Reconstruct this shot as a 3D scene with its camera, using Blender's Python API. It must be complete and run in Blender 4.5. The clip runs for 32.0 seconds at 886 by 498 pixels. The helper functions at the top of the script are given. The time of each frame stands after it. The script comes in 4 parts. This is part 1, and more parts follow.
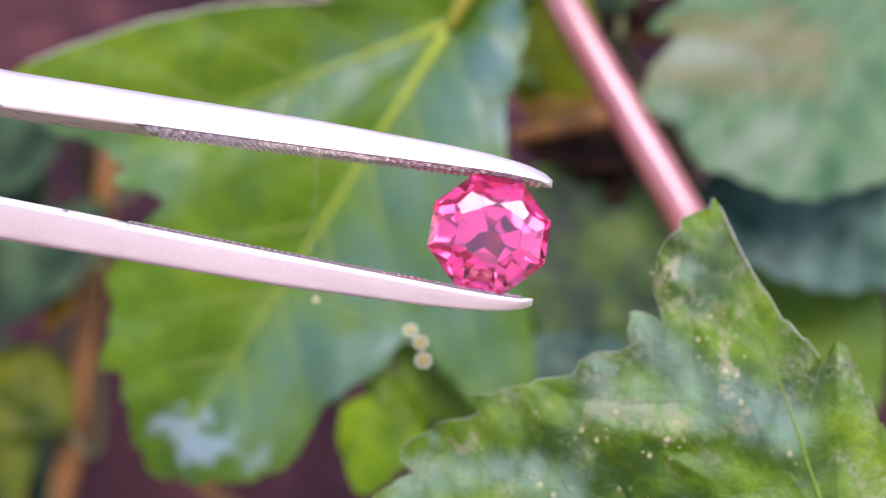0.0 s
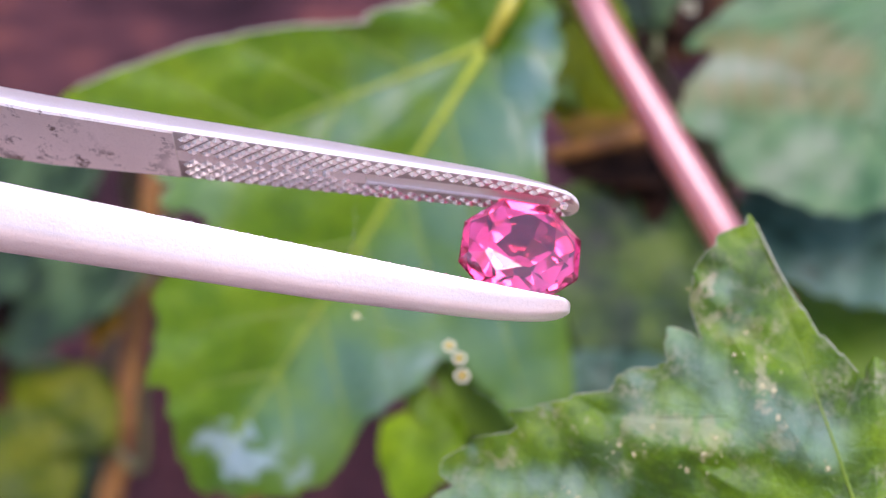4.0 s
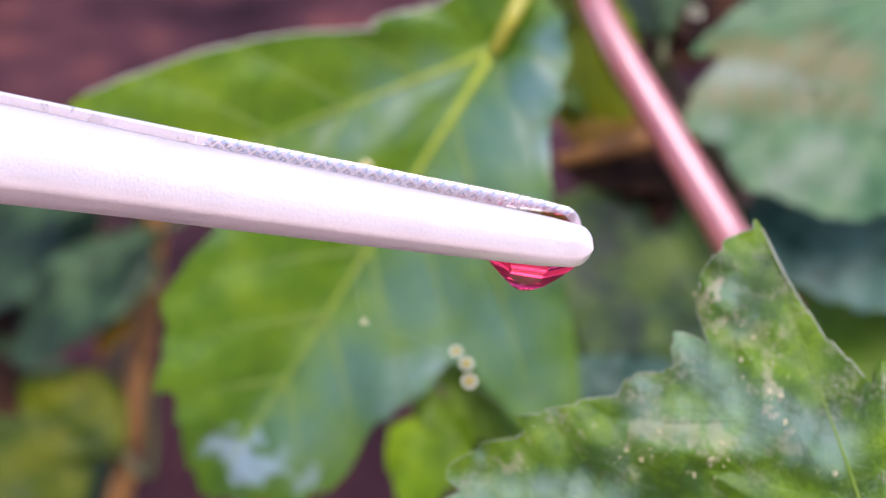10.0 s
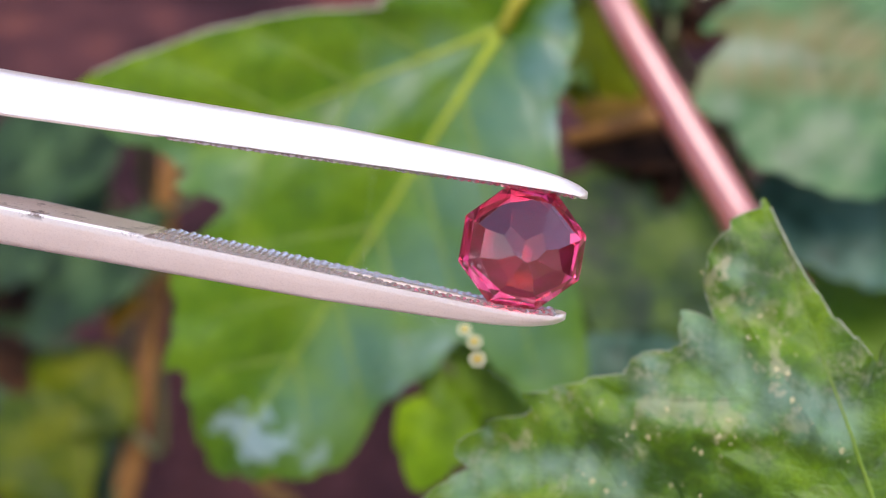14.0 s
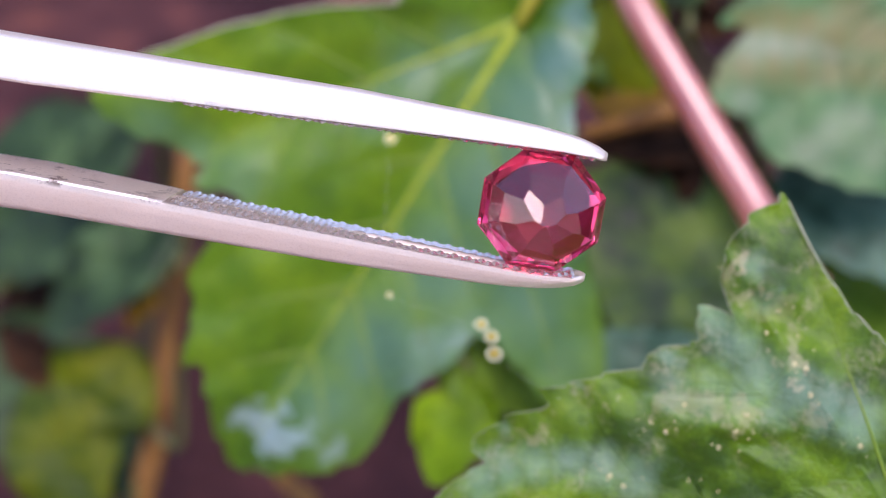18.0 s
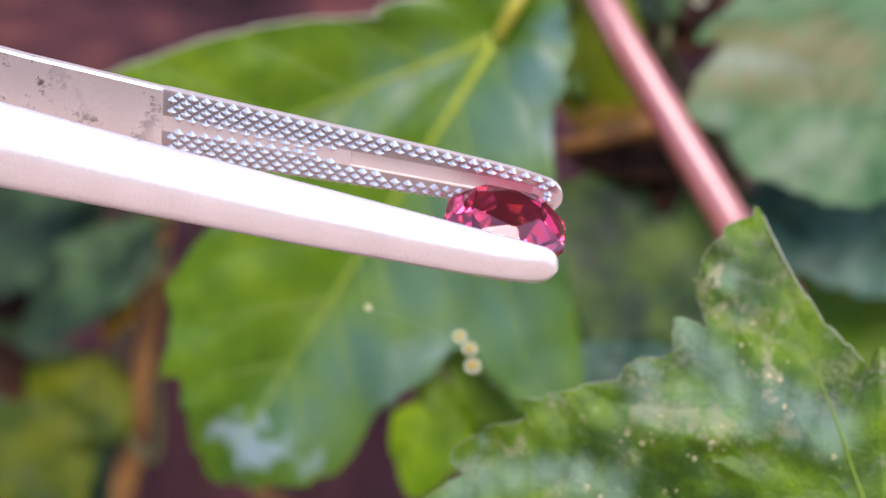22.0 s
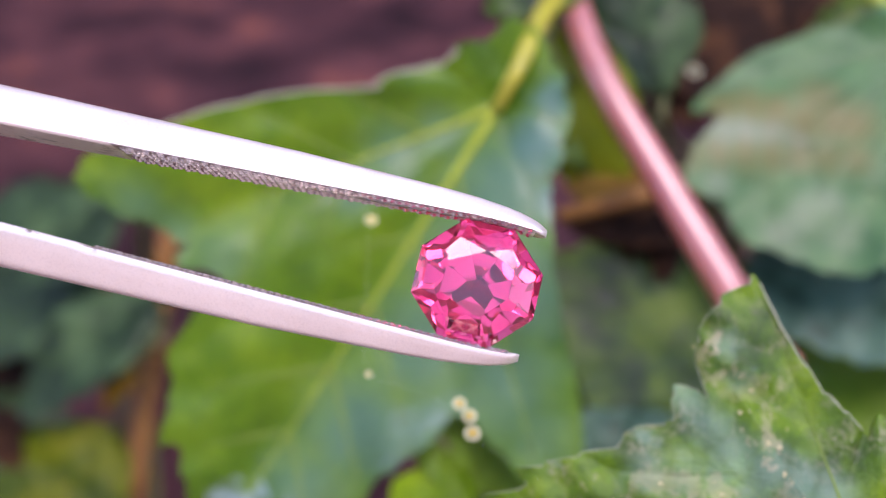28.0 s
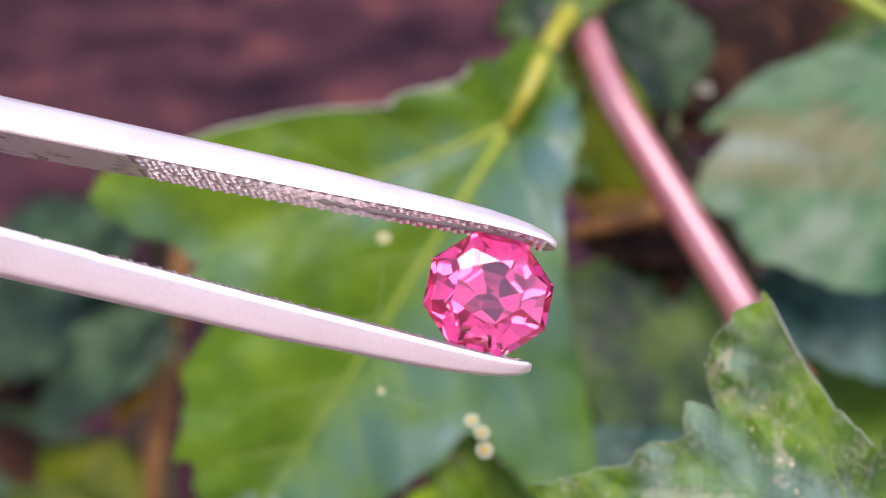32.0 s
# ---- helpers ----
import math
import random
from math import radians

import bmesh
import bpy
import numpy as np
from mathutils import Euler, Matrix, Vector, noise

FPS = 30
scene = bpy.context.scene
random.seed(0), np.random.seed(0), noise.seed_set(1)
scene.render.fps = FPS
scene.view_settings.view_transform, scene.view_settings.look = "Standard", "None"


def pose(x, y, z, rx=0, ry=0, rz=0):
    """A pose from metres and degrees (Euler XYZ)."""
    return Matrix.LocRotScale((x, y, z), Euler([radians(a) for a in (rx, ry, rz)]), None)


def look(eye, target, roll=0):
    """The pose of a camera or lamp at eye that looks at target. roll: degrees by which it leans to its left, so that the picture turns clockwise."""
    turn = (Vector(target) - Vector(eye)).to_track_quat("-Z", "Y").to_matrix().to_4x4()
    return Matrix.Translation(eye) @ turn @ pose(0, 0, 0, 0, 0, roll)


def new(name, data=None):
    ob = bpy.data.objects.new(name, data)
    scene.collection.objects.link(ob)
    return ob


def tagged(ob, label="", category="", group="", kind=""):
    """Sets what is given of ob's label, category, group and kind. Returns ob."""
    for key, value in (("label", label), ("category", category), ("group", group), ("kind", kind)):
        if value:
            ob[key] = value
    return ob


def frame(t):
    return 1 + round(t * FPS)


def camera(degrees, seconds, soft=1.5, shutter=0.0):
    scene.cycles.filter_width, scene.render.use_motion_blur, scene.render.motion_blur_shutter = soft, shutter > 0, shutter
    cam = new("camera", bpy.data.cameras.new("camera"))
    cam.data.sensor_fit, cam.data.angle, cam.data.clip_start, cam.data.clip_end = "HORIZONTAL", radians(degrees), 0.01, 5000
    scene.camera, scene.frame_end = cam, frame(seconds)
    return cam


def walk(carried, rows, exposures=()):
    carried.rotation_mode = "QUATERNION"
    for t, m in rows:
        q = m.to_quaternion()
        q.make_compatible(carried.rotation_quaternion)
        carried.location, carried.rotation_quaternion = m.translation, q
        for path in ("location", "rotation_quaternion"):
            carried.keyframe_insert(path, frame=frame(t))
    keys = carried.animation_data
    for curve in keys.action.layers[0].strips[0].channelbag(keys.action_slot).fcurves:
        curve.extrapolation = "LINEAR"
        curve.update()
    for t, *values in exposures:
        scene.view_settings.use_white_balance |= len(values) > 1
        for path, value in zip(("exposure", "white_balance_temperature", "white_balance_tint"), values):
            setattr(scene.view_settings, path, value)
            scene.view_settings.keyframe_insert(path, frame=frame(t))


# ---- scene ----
# ---------------------------------------------------------------- camera
MM = 0.001
cam = camera(45, 32.0, soft=1.1)
cam.data.dof.use_dof = True
cam.data.dof.focus_distance = 0.0585
cam.data.dof.aperture_fstop = 24.0
CAMERA_ROWS = [
    (0, pose(0.0, 0.0014, 0.16902, 54.54, -1.91, -2.1)),
    (0.5, pose(0.0, 0.00126, 0.16912, 54.71, -1.54, -1.61)),
    (1, pose(0.0, 0.00111, 0.16922, 54.91, -1.22, -1.2)),
    (1.5, pose(0.0, 0.00095, 0.16934, 54.97, -0.99, -0.95)),
    (2, pose(0.0, 0.00077, 0.16946, 54.99, -0.82, -0.8)),
    (2.5, pose(0.0, 0.00058, 0.1696, 54.98, -0.74, -0.78)),
    (3, pose(0.0, 0.00043, 0.1697, 55.13, -0.55, -0.56)),
    (3.5, pose(0.0, 0.00036, 0.16975, 55.29, -0.5, -0.53)),
    (5.5, pose(0.0, 0.00036, 0.16975, 55.71, -0.52, -0.59)),
    (6, pose(0.0, 0.00038, 0.16974, 55.68, -0.51, -0.61)),
    (6.5, pose(0.0, 0.00037, 0.16974, 55.61, -0.46, -0.57)),
    (7, pose(0.0, 0.00034, 0.16976, 55.63, -0.44, -0.55)),
    (7.5, pose(0.0, 0.00028, 0.16981, 55.49, -0.45, -0.57)),
    (8, pose(0.0, 0.00021, 0.16985, 55.72, -0.48, -0.6)),
    (8.5, pose(0.0, 0.00017, 0.16988, 55.97, -0.32, -0.35)),
    (9, pose(0.0, 0.00017, 0.16988, 55.84, -0.32, -0.37)),
    (9.5, pose(0.0, 0.00018, 0.16987, 55.8, -0.28, -0.36)),
    (10, pose(0.0, 0.00018, 0.16988, 55.73, -0.19, -0.3)),
    (10.5, pose(0.0, 0.00016, 0.16989, 55.64, -0.16, -0.32)),
    (11, pose(0.0, 0.00013, 0.16991, 55.45, -0.08, -0.21)),
    (11.5, pose(0.0, 8e-05, 0.16994, 55.23, -0.09, -0.2)),
    (12, pose(0.0, 4e-05, 0.16997, 55.2, -0.06, -0.12)),
    (12.5, pose(0.0, 2e-05, 0.16999, 55.05, -0.01, -0.01)),
    (13, pose(0.0, 1e-05, 0.17, 55.0, -0.01, 0.0)),
    (13.5, pose(0.0, -1e-05, 0.17, 54.86, 0.01, 0.01)),
    (14, pose(0.0, -1e-05, 0.17001, 54.59, 0.07, 0.05)),
    (14.5, pose(0.0, 0.0, 0.17, 54.5, 0.05, -0.04)),
    (15, pose(0.0, 2e-05, 0.16998, 54.33, 0.2, 0.13)),
    (15.5, pose(0.0, 1e-05, 0.16999, 54.18, 0.44, 0.45)),
    (17.5, pose(0.0, -2e-05, 0.17002, 54.43, 0.76, 0.9)),
    (18, pose(0.0, -5e-05, 0.17004, 54.32, 0.64, 0.75)),
    (18.5, pose(0.0, -7e-05, 0.17005, 54.26, 0.6, 0.71)),
    (19, pose(0.0, -8e-05, 0.17006, 54.23, 0.53, 0.64)),
    (19.5, pose(0.0, -9e-05, 0.17006, 54.17, 0.44, 0.53)),
    (20, pose(0.0, -0.00011, 0.17008, 54.27, 0.35, 0.42)),
    (20.5, pose(0.0, -0.00015, 0.17011, 54.57, 0.24, 0.27)),
    (21, pose(0.0, -0.00023, 0.17016, 54.81, 0.11, 0.11)),
    (21.5, pose(0.0, -0.00033, 0.17023, 54.87, -0.01, -0.05)),
    (22, pose(0.0, -0.00045, 0.17031, 55.0, -0.09, -0.14)),
    (22.5, pose(0.0, -0.00053, 0.17037, 55.25, -0.27, -0.36)),
    (23, pose(0.0, -0.00057, 0.1704, 55.42, -0.28, -0.33)),
    (23.5, pose(0.0, -0.0006, 0.17042, 55.62, -0.44, -0.53)),
    (24, pose(0.0, -0.00065, 0.17046, 55.73, -0.48, -0.59)),
    (24.5, pose(0.0, -0.00073, 0.17051, 56.09, -0.56, -0.71)),
    (25, pose(0.0, -0.00082, 0.17057, 56.36, -0.56, -0.67)),
    (25.5, pose(0.0, -0.00091, 0.17064, 56.7, -0.49, -0.53)),
    (27.5, pose(0.0, -0.001, 0.1707, 58.27, -0.23, -0.15)),
    (28, pose(0.0, -0.00106, 0.17074, 58.59, -0.16, -0.08)),
    (28.5, pose(0.0, -0.0011, 0.17077, 58.99, -0.1, -0.04)),
    (29, pose(0.0, -0.00117, 0.17082, 59.17, -0.04, 0.01)),
    (29.5, pose(0.0, -0.00127, 0.17089, 59.26, 0.03, 0.07)),
    (30, pose(0.0, -0.00135, 0.17095, 59.27, 0.14, 0.23)),
    (30.5, pose(0.0, -0.00141, 0.17099, 59.25, 0.19, 0.34)),
    (31, pose(0.0, -0.00146, 0.17102, 59.23, 0.17, 0.35)),
    (31.5, pose(0.0, -0.0015, 0.17105, 59.34, 0.25, 0.47)),
    (32, pose(0.0, -0.00153, 0.17107, 59.51, 0.23, 0.44)),
]
walk(cam, CAMERA_ROWS, exposures=[(0, 2.0, 6700, 32), (10.5, 2.0, 6650, 31), (12.5, 1.9, 7100, 20), (15, 1.82, 7250, 18), (18, 1.86, 6900, 25), (22, 1.85, 7150, 24), (25, 1.87, 7050, 26), (28, 1.89, 6850, 32), (32, 1.89, 6800, 32)])

# ---------------------------------------------------------------- light
SUN_EL, SUN_AZ = radians(69), radians(156)   # azimuth from +y, clockwise
world = bpy.data.worlds.new("sky")
scene.world = world
world.use_nodes = True
wn = world.node_tree.nodes
sky = wn.new("ShaderNodeTexSky")
sky.sky_type = "NISHITA"
sky.sun_disc = False
sky.dust_density, sky.ozone_density = 0.5, 1.5
sky.sun_elevation, sky.sun_rotation = SUN_EL, SUN_AZ
wn["Background"].inputs[1].default_value = 0.15
world.node_tree.links.new(sky.outputs[0], wn["Background"].inputs[0])
sun_dir = Vector((math.sin(SUN_AZ) * math.cos(SUN_EL), math.cos(SUN_AZ) * math.cos(SUN_EL), math.sin(SUN_EL)))
sun = new("sun", bpy.data.lights.new("sun", "SUN"))
sun.data.energy, sun.data.angle, sun.data.color = 0.9, radians(34), (1.0, 0.945, 0.89)
sun.matrix_world = look(sun_dir * 3, (0, 0, 0))


# ---------------------------------------------------------------- leaf numbers (mm, degrees)
LEAF_A_LEANS = ((326.8, 1, -0.03), (326.8, -1, 0.2), (283.7, -1, 0.1))
LEAF_A_POSE = pose(0.00605, 0.10087, 0.12577, 6.91, 55.0, -90.0)
LEAF_A_SHAPE = [(3.3, 38.0), (8.1, 41.5), (12.9, 38.2), (15.3, 30.2), (15.8, 24.4), (18.3, 17.5), (29.3, 10.7), (52.7, 8.4), (86.5, 7.5), (121.3, 7.4), (150, 8.6), (166, 9.6), (191, 6.8), (236, 7.1), (263.6, 12.8), (270, 25.0), (273.4, 32.0), (277.4, 41.5), (280.0, 43.9), (285.8, 41.0), (291.0, 36.7), (294.4, 35.4), (296.0, 37.2), (299.0, 35.4), (303.0, 33.0), (305.0, 38.0), (307.5, 43.4), (310.4, 43.6), (315.4, 49.2), (317.4, 48.0), (320.3, 50.8), (326.0, 55.0), (328.6, 54.5), (333.7, 51.5), (337.7, 49.5), (340.4, 47.2), (341.1, 43.2), (341.8, 40.4), (344.4, 38.6), (350.1, 34.1), (351.3, 32.2), (352.8, 31.9), (355.2, 32.5), (356.8, 33.6), (0.6, 35.8)]
LEAF_A_VEINS = [(327.0, 52.2), (291.0, 34.0), (160.1, 11.4)]
LEAF_B_POSE = pose(0.02758, 0.04318, 0.11661, 10.01, 48.21, -92.09)
LEAF_B_SHAPE = [(16.9, 2.6), (71.8, 3.2), (131.3, 4.7), (160.6, 8.3), (169.6, 10.2), (175.9, 12.8), (179.5, 13.0), (182.5, 11.7), (186.8, 12.6), (193.3, 15.0), (197.2, 18.9), (198.3, 23.6), (199.3, 22.9), (204.3, 22.6), (208.4, 21.9), (211.9, 21.0), (215.1, 19.6), (217.4, 17.2), (218.5, 18.4), (220.9, 19.3), (223.6, 18.9), (225.8, 17.5), (230.4, 18.7), (234.3, 19.7), (236.6, 19.2), (239.9, 20.3), (246.6, 23.1), (249.6, 25.0), (250.6, 23.2), (254.2, 25.9), (257.2, 27.3), (260.4, 28.5), (261.3, 26.6), (264.9, 28.9), (268.5, 30.3), (274.9, 31.9), (279.3, 29.4), (286.6, 20.8), (310.0, 7.7)]
LEAF_B_VEINS = [(198.2, 23.2), (259.6, 28.1), (224.9, 18.6), (160.4, 6.8), (274.3, 29.1)]
LEAF_C_POSE = pose(0.06049, 0.12137, 0.12541, 4.52, 40.39, -91.99)
LEAF_C_SHAPE = [(9.8, 18.7), (52.2, 7.4), (184.6, 3.7), (249.5, 9.3), (258.0, 11.0), (268.5, 18.5), (274.5, 24.2), (279.0, 26.6), (284.0, 31.0), (286.8, 32.0), (289.5, 28.6), (292.0, 30.4), (295.0, 34.2), (301.2, 37.3), (306.4, 34.8), (311.0, 35.0), (315.6, 36.2), (321.1, 34.4), (328.0, 33.8), (337.0, 32.3), (354.8, 26.5)]
LEAF_C_VEINS = [(310.0, 32.3), (332.4, 31.5), (282.1, 24.6)]
LEAF_A_RIM = (216.8, 277.1)
LEAF_B_RIM = (198.2, 184.3)
LEAF_B_RIM_LOBES = (198.2, 274.9)
LEAF_B_GLINTS = [(246.3, 17.1), (246.7, 16.0), (237.8, 12.3), (213.5, 10.7), (207.5, 14.2), (212.0, 12.8), (210.0, 12.2), (259.6, 18.6), (261.0, 17.6), (239.3, 15.8), (232.3, 12.3), (208.4, 16.2), (210.8, 19.5), (213.4, 15.3), (256.3, 13.7), (206.1, 6.5), (244.6, 12.7)]
# bluish-white glare painted on the large leaf's blade
LEAF_A_GLARE = [(40.4, -28.5, 1.7, 0.61), (41.2, -26.1, 2.21, 0.65), (42.4, -23.7, 1.53, 0.58), (43.5, -19.6, 1.61, 0.41), (41.7, -21.6, 1.02, 0.34), (39.4, -24.6, 1.1, 0.54), (33.7, -9.0, 2.6, 0.17), (32.0, -6.9, 1.6, 0.18), (36.1, -11.3, 1.4, 0.15)]
LEAF_B_MARKS = [(-16.9, -10.3, 0.8, 0.44), (-15.3, -9.7, 0.9, 0.3), (-14.4, -7.9, 1.1, 0.17), (-11.8, -6.8, 0.9, 0.33), (-10.7, -6.2, 0.7, 0.39), (-8.2, -13.5, 1.3, 0.28), (-7.9, -11.7, 1.0, 0.33), (-7.6, -9.8, 1.1, 0.3), (-8.0, -14.6, 0.9, 0.28), (-8.0, -19.0, 0.5, 0.28), (-13.3, -6.4, 0.7, 0.28), (-7.6, -5.7, 1.0, 0.22), (-6.1, -23.1, 0.5, 0.33)]
LEAF_C_MARKS = [(15.3, -30.6, 2.02, 0.59), (14.8, -27.7, 2.15, 0.7), (14.9, -24.5, 2.15, 0.76), (14.9, -21.2, 2.15, 0.76), (14.9, -18.0, 2.28, 0.7), (15.1, -15.0, 2.4, 0.7), (15.2, -12.0, 2.53, 0.7), (8.6, -26.4, 2.28, 0.83), (8.4, -23.4, 2.53, 0.83), (9.3, -20.5, 2.53, 0.85), (10.3, -17.3, 2.78, 0.85), (10.5, -14.0, 3.04, 0.83), (11.0, -11.8, 3.29, 0.83), (7.8, -15.9, 3.04, 0.7)]
LEAF_C_PALE_SPOTS = [(12.2, -26.9, 2.2, 0.7), (11.9, -24.3, 2.2, 0.8), (12.1, -21.1, 2.0, 0.8), (12.6, -18.4, 1.6, 0.7), (22.3, -18.0, 2.6, 0.4), (24.1, -20.5, 2.6, 0.45), (20.9, -15.4, 2.2, 0.4), (19.0, -27.8, 2.0, 0.35), (23.9, -14.2, 2.6, 0.3)]
# teal sky sheen painted on leaves A and B: x, y, radius, strength
LEAF_A_SHEEN = [(9.6, 0.5, 6, 0.68), (4.5, 4.0, 3.5, 0.92), (-0.0, 5.6, 2.5, 0.92), (10.2, 5.4, 2.5, 0.92), (16.4, -2.3, 6, 0.68), (19.3, 2.8, 5.5, 0.68), (25.1, -7.6, 6, 0.61), (28.4, 0.5, 6, 0.58), (33.2, -14.0, 6, 0.61), (31.9, -5.2, 5, 0.61), (39.0, -19.2, 5, 0.49), (5.0, -10.8, 3.5, 0.51), (2.7, -6.2, 3, 0.51), (8.9, -14.2, 3, 0.43), (34.1, 4.0, 4, 0.49), (10.8, -37.3, 3.5, 0.43), (13.5, -33.5, 3.5, 0.43), (15.5, -28.0, 3.5, 0.39)]
LEAF_B_SHEEN = [(-13.9, -12.6, 1.6, 0.45), (-13.1, -11.6, 1.6, 0.45), (-11.9, -10.4, 1.6, 0.45), (-10.3, -9.2, 1.6, 0.45), (-9.3, -7.3, 1.6, 0.45), (-8.4, -5.3, 1.6, 0.45), (-7.6, -3.0, 1.6, 0.45), (-8.7, -14.6, 1.5, 0.34), (-9.0, -12.1, 1.5, 0.34), (-8.9, -10.1, 1.5, 0.34), (-8.2, -8.2, 1.5, 0.34), (-2.7, -27.3, 1.4, 0.41), (-3.5, -25.2, 1.4, 0.41), (-4.1, -23.0, 1.4, 0.41), (-4.4, -20.8, 1.4, 0.41), (-4.0, -18.6, 1.4, 0.41), (-3.4, -16.4, 1.4, 0.41), (-17.3, -8.8, 0.9, 0.34), (-15.1, -8.3, 0.9, 0.3), (-10.9, -14.9, 0.7, 0.45), (-8.9, -20.1, 0.5, 0.3), (-6.0, -25.4, 0.6, 0.34)]


# ---------------------------------------------------------------- materials
def material(name):
    m = bpy.data.materials.new(name)
    m.use_nodes = True
    return m, m.node_tree.nodes, m.node_tree.links, m.node_tree.nodes["Principled BSDF"]


def noise_tex(n, l, scale, detail=4, rough=0.55, coord="Object", stretch=None):
    tc = n.new("ShaderNodeTexCoord")
    t = n.new("ShaderNodeTexNoise")
    t.inputs["Scale"].default_value, t.inputs["Detail"].default_value, t.inputs["Roughness"].default_value = scale, detail, rough
    if stretch:
        mp = n.new("ShaderNodeMapping")
        mp.inputs["Scale"].default_value = stretch
        l.new(tc.outputs[coord], mp.inputs[0])
        l.new(mp.outputs[0], t.inputs["Vector"])
    else:
        l.new(tc.outputs[coord], t.inputs["Vector"])
    return t


def ramp(n, l, src, stops):
    r = n.new("ShaderNodeValToRGB")
    while len(r.color_ramp.elements) < len(stops):
        r.color_ramp.elements.new(0.5)
    for e, (p, c) in zip(r.color_ramp.elements, stops):
        e.position, e.color = p, (*c, 1)
    l.new(src, r.inputs[0])
    return r


def bump(n, l, bsdf, src, strength, dist):
    b = n.new("ShaderNodeBump")
    b.inputs["Strength"].default_value, b.inputs["Distance"].default_value = strength, dist
    l.new(src, b.inputs["Height"])
    l.new(b.outputs[0], bsdf.inputs["Normal"])
    return b


def patches(n, l, spots, ragged=0.008, grain=420, soft=0.3):
    """Mask of ragged spots: (x, y, radius in mm, strength) on a leaf."""
    tc = n.new("ShaderNodeTexCoord")
    wob = noise_tex(n, l, grain, 5, 0.65)
    off = n.new("ShaderNodeVectorMath")
    off.operation = "MULTIPLY_ADD"
    l.new(wob.outputs["Color"], off.inputs[0])
    off.inputs[1].default_value = (ragged, ragged, 0)
    flat = n.new("ShaderNodeVectorMath")
    flat.operation = "MULTIPLY"
    flat.inputs[1].default_value = (1, 1, 0)
    l.new(tc.outputs["Object"], flat.inputs[0])
    l.new(flat.outputs[0], off.inputs[2])
    total = None
    for x, y, rad, strong in spots:
        d = n.new("ShaderNodeVectorMath")
        d.operation = "DISTANCE"
        l.new(off.outputs[0], d.inputs[0])
        d.inputs[1].default_value = (x * MM + ragged / 2, y * MM + ragged / 2, 0)
        mr = n.new("ShaderNodeMapRange")
        mr.interpolation_type = "SMOOTHSTEP"
        mr.inputs[1].default_value, mr.inputs[2].default_value = rad * MM * (0.85 - soft), rad * MM * (0.85 + soft)
        mr.inputs[3].default_value, mr.inputs[4].default_value = strong, 0.0
        l.new(d.outputs["Value"], mr.inputs[0])
        if total is None:
            total = mr.outputs[0]
        else:
            mm = n.new("ShaderNodeMath")
            mm.operation = "MAXIMUM"
            l.new(total, mm.inputs[0])
            l.new(mr.outputs[0], mm.inputs[1])
            total = mm.outputs[0]
    return total


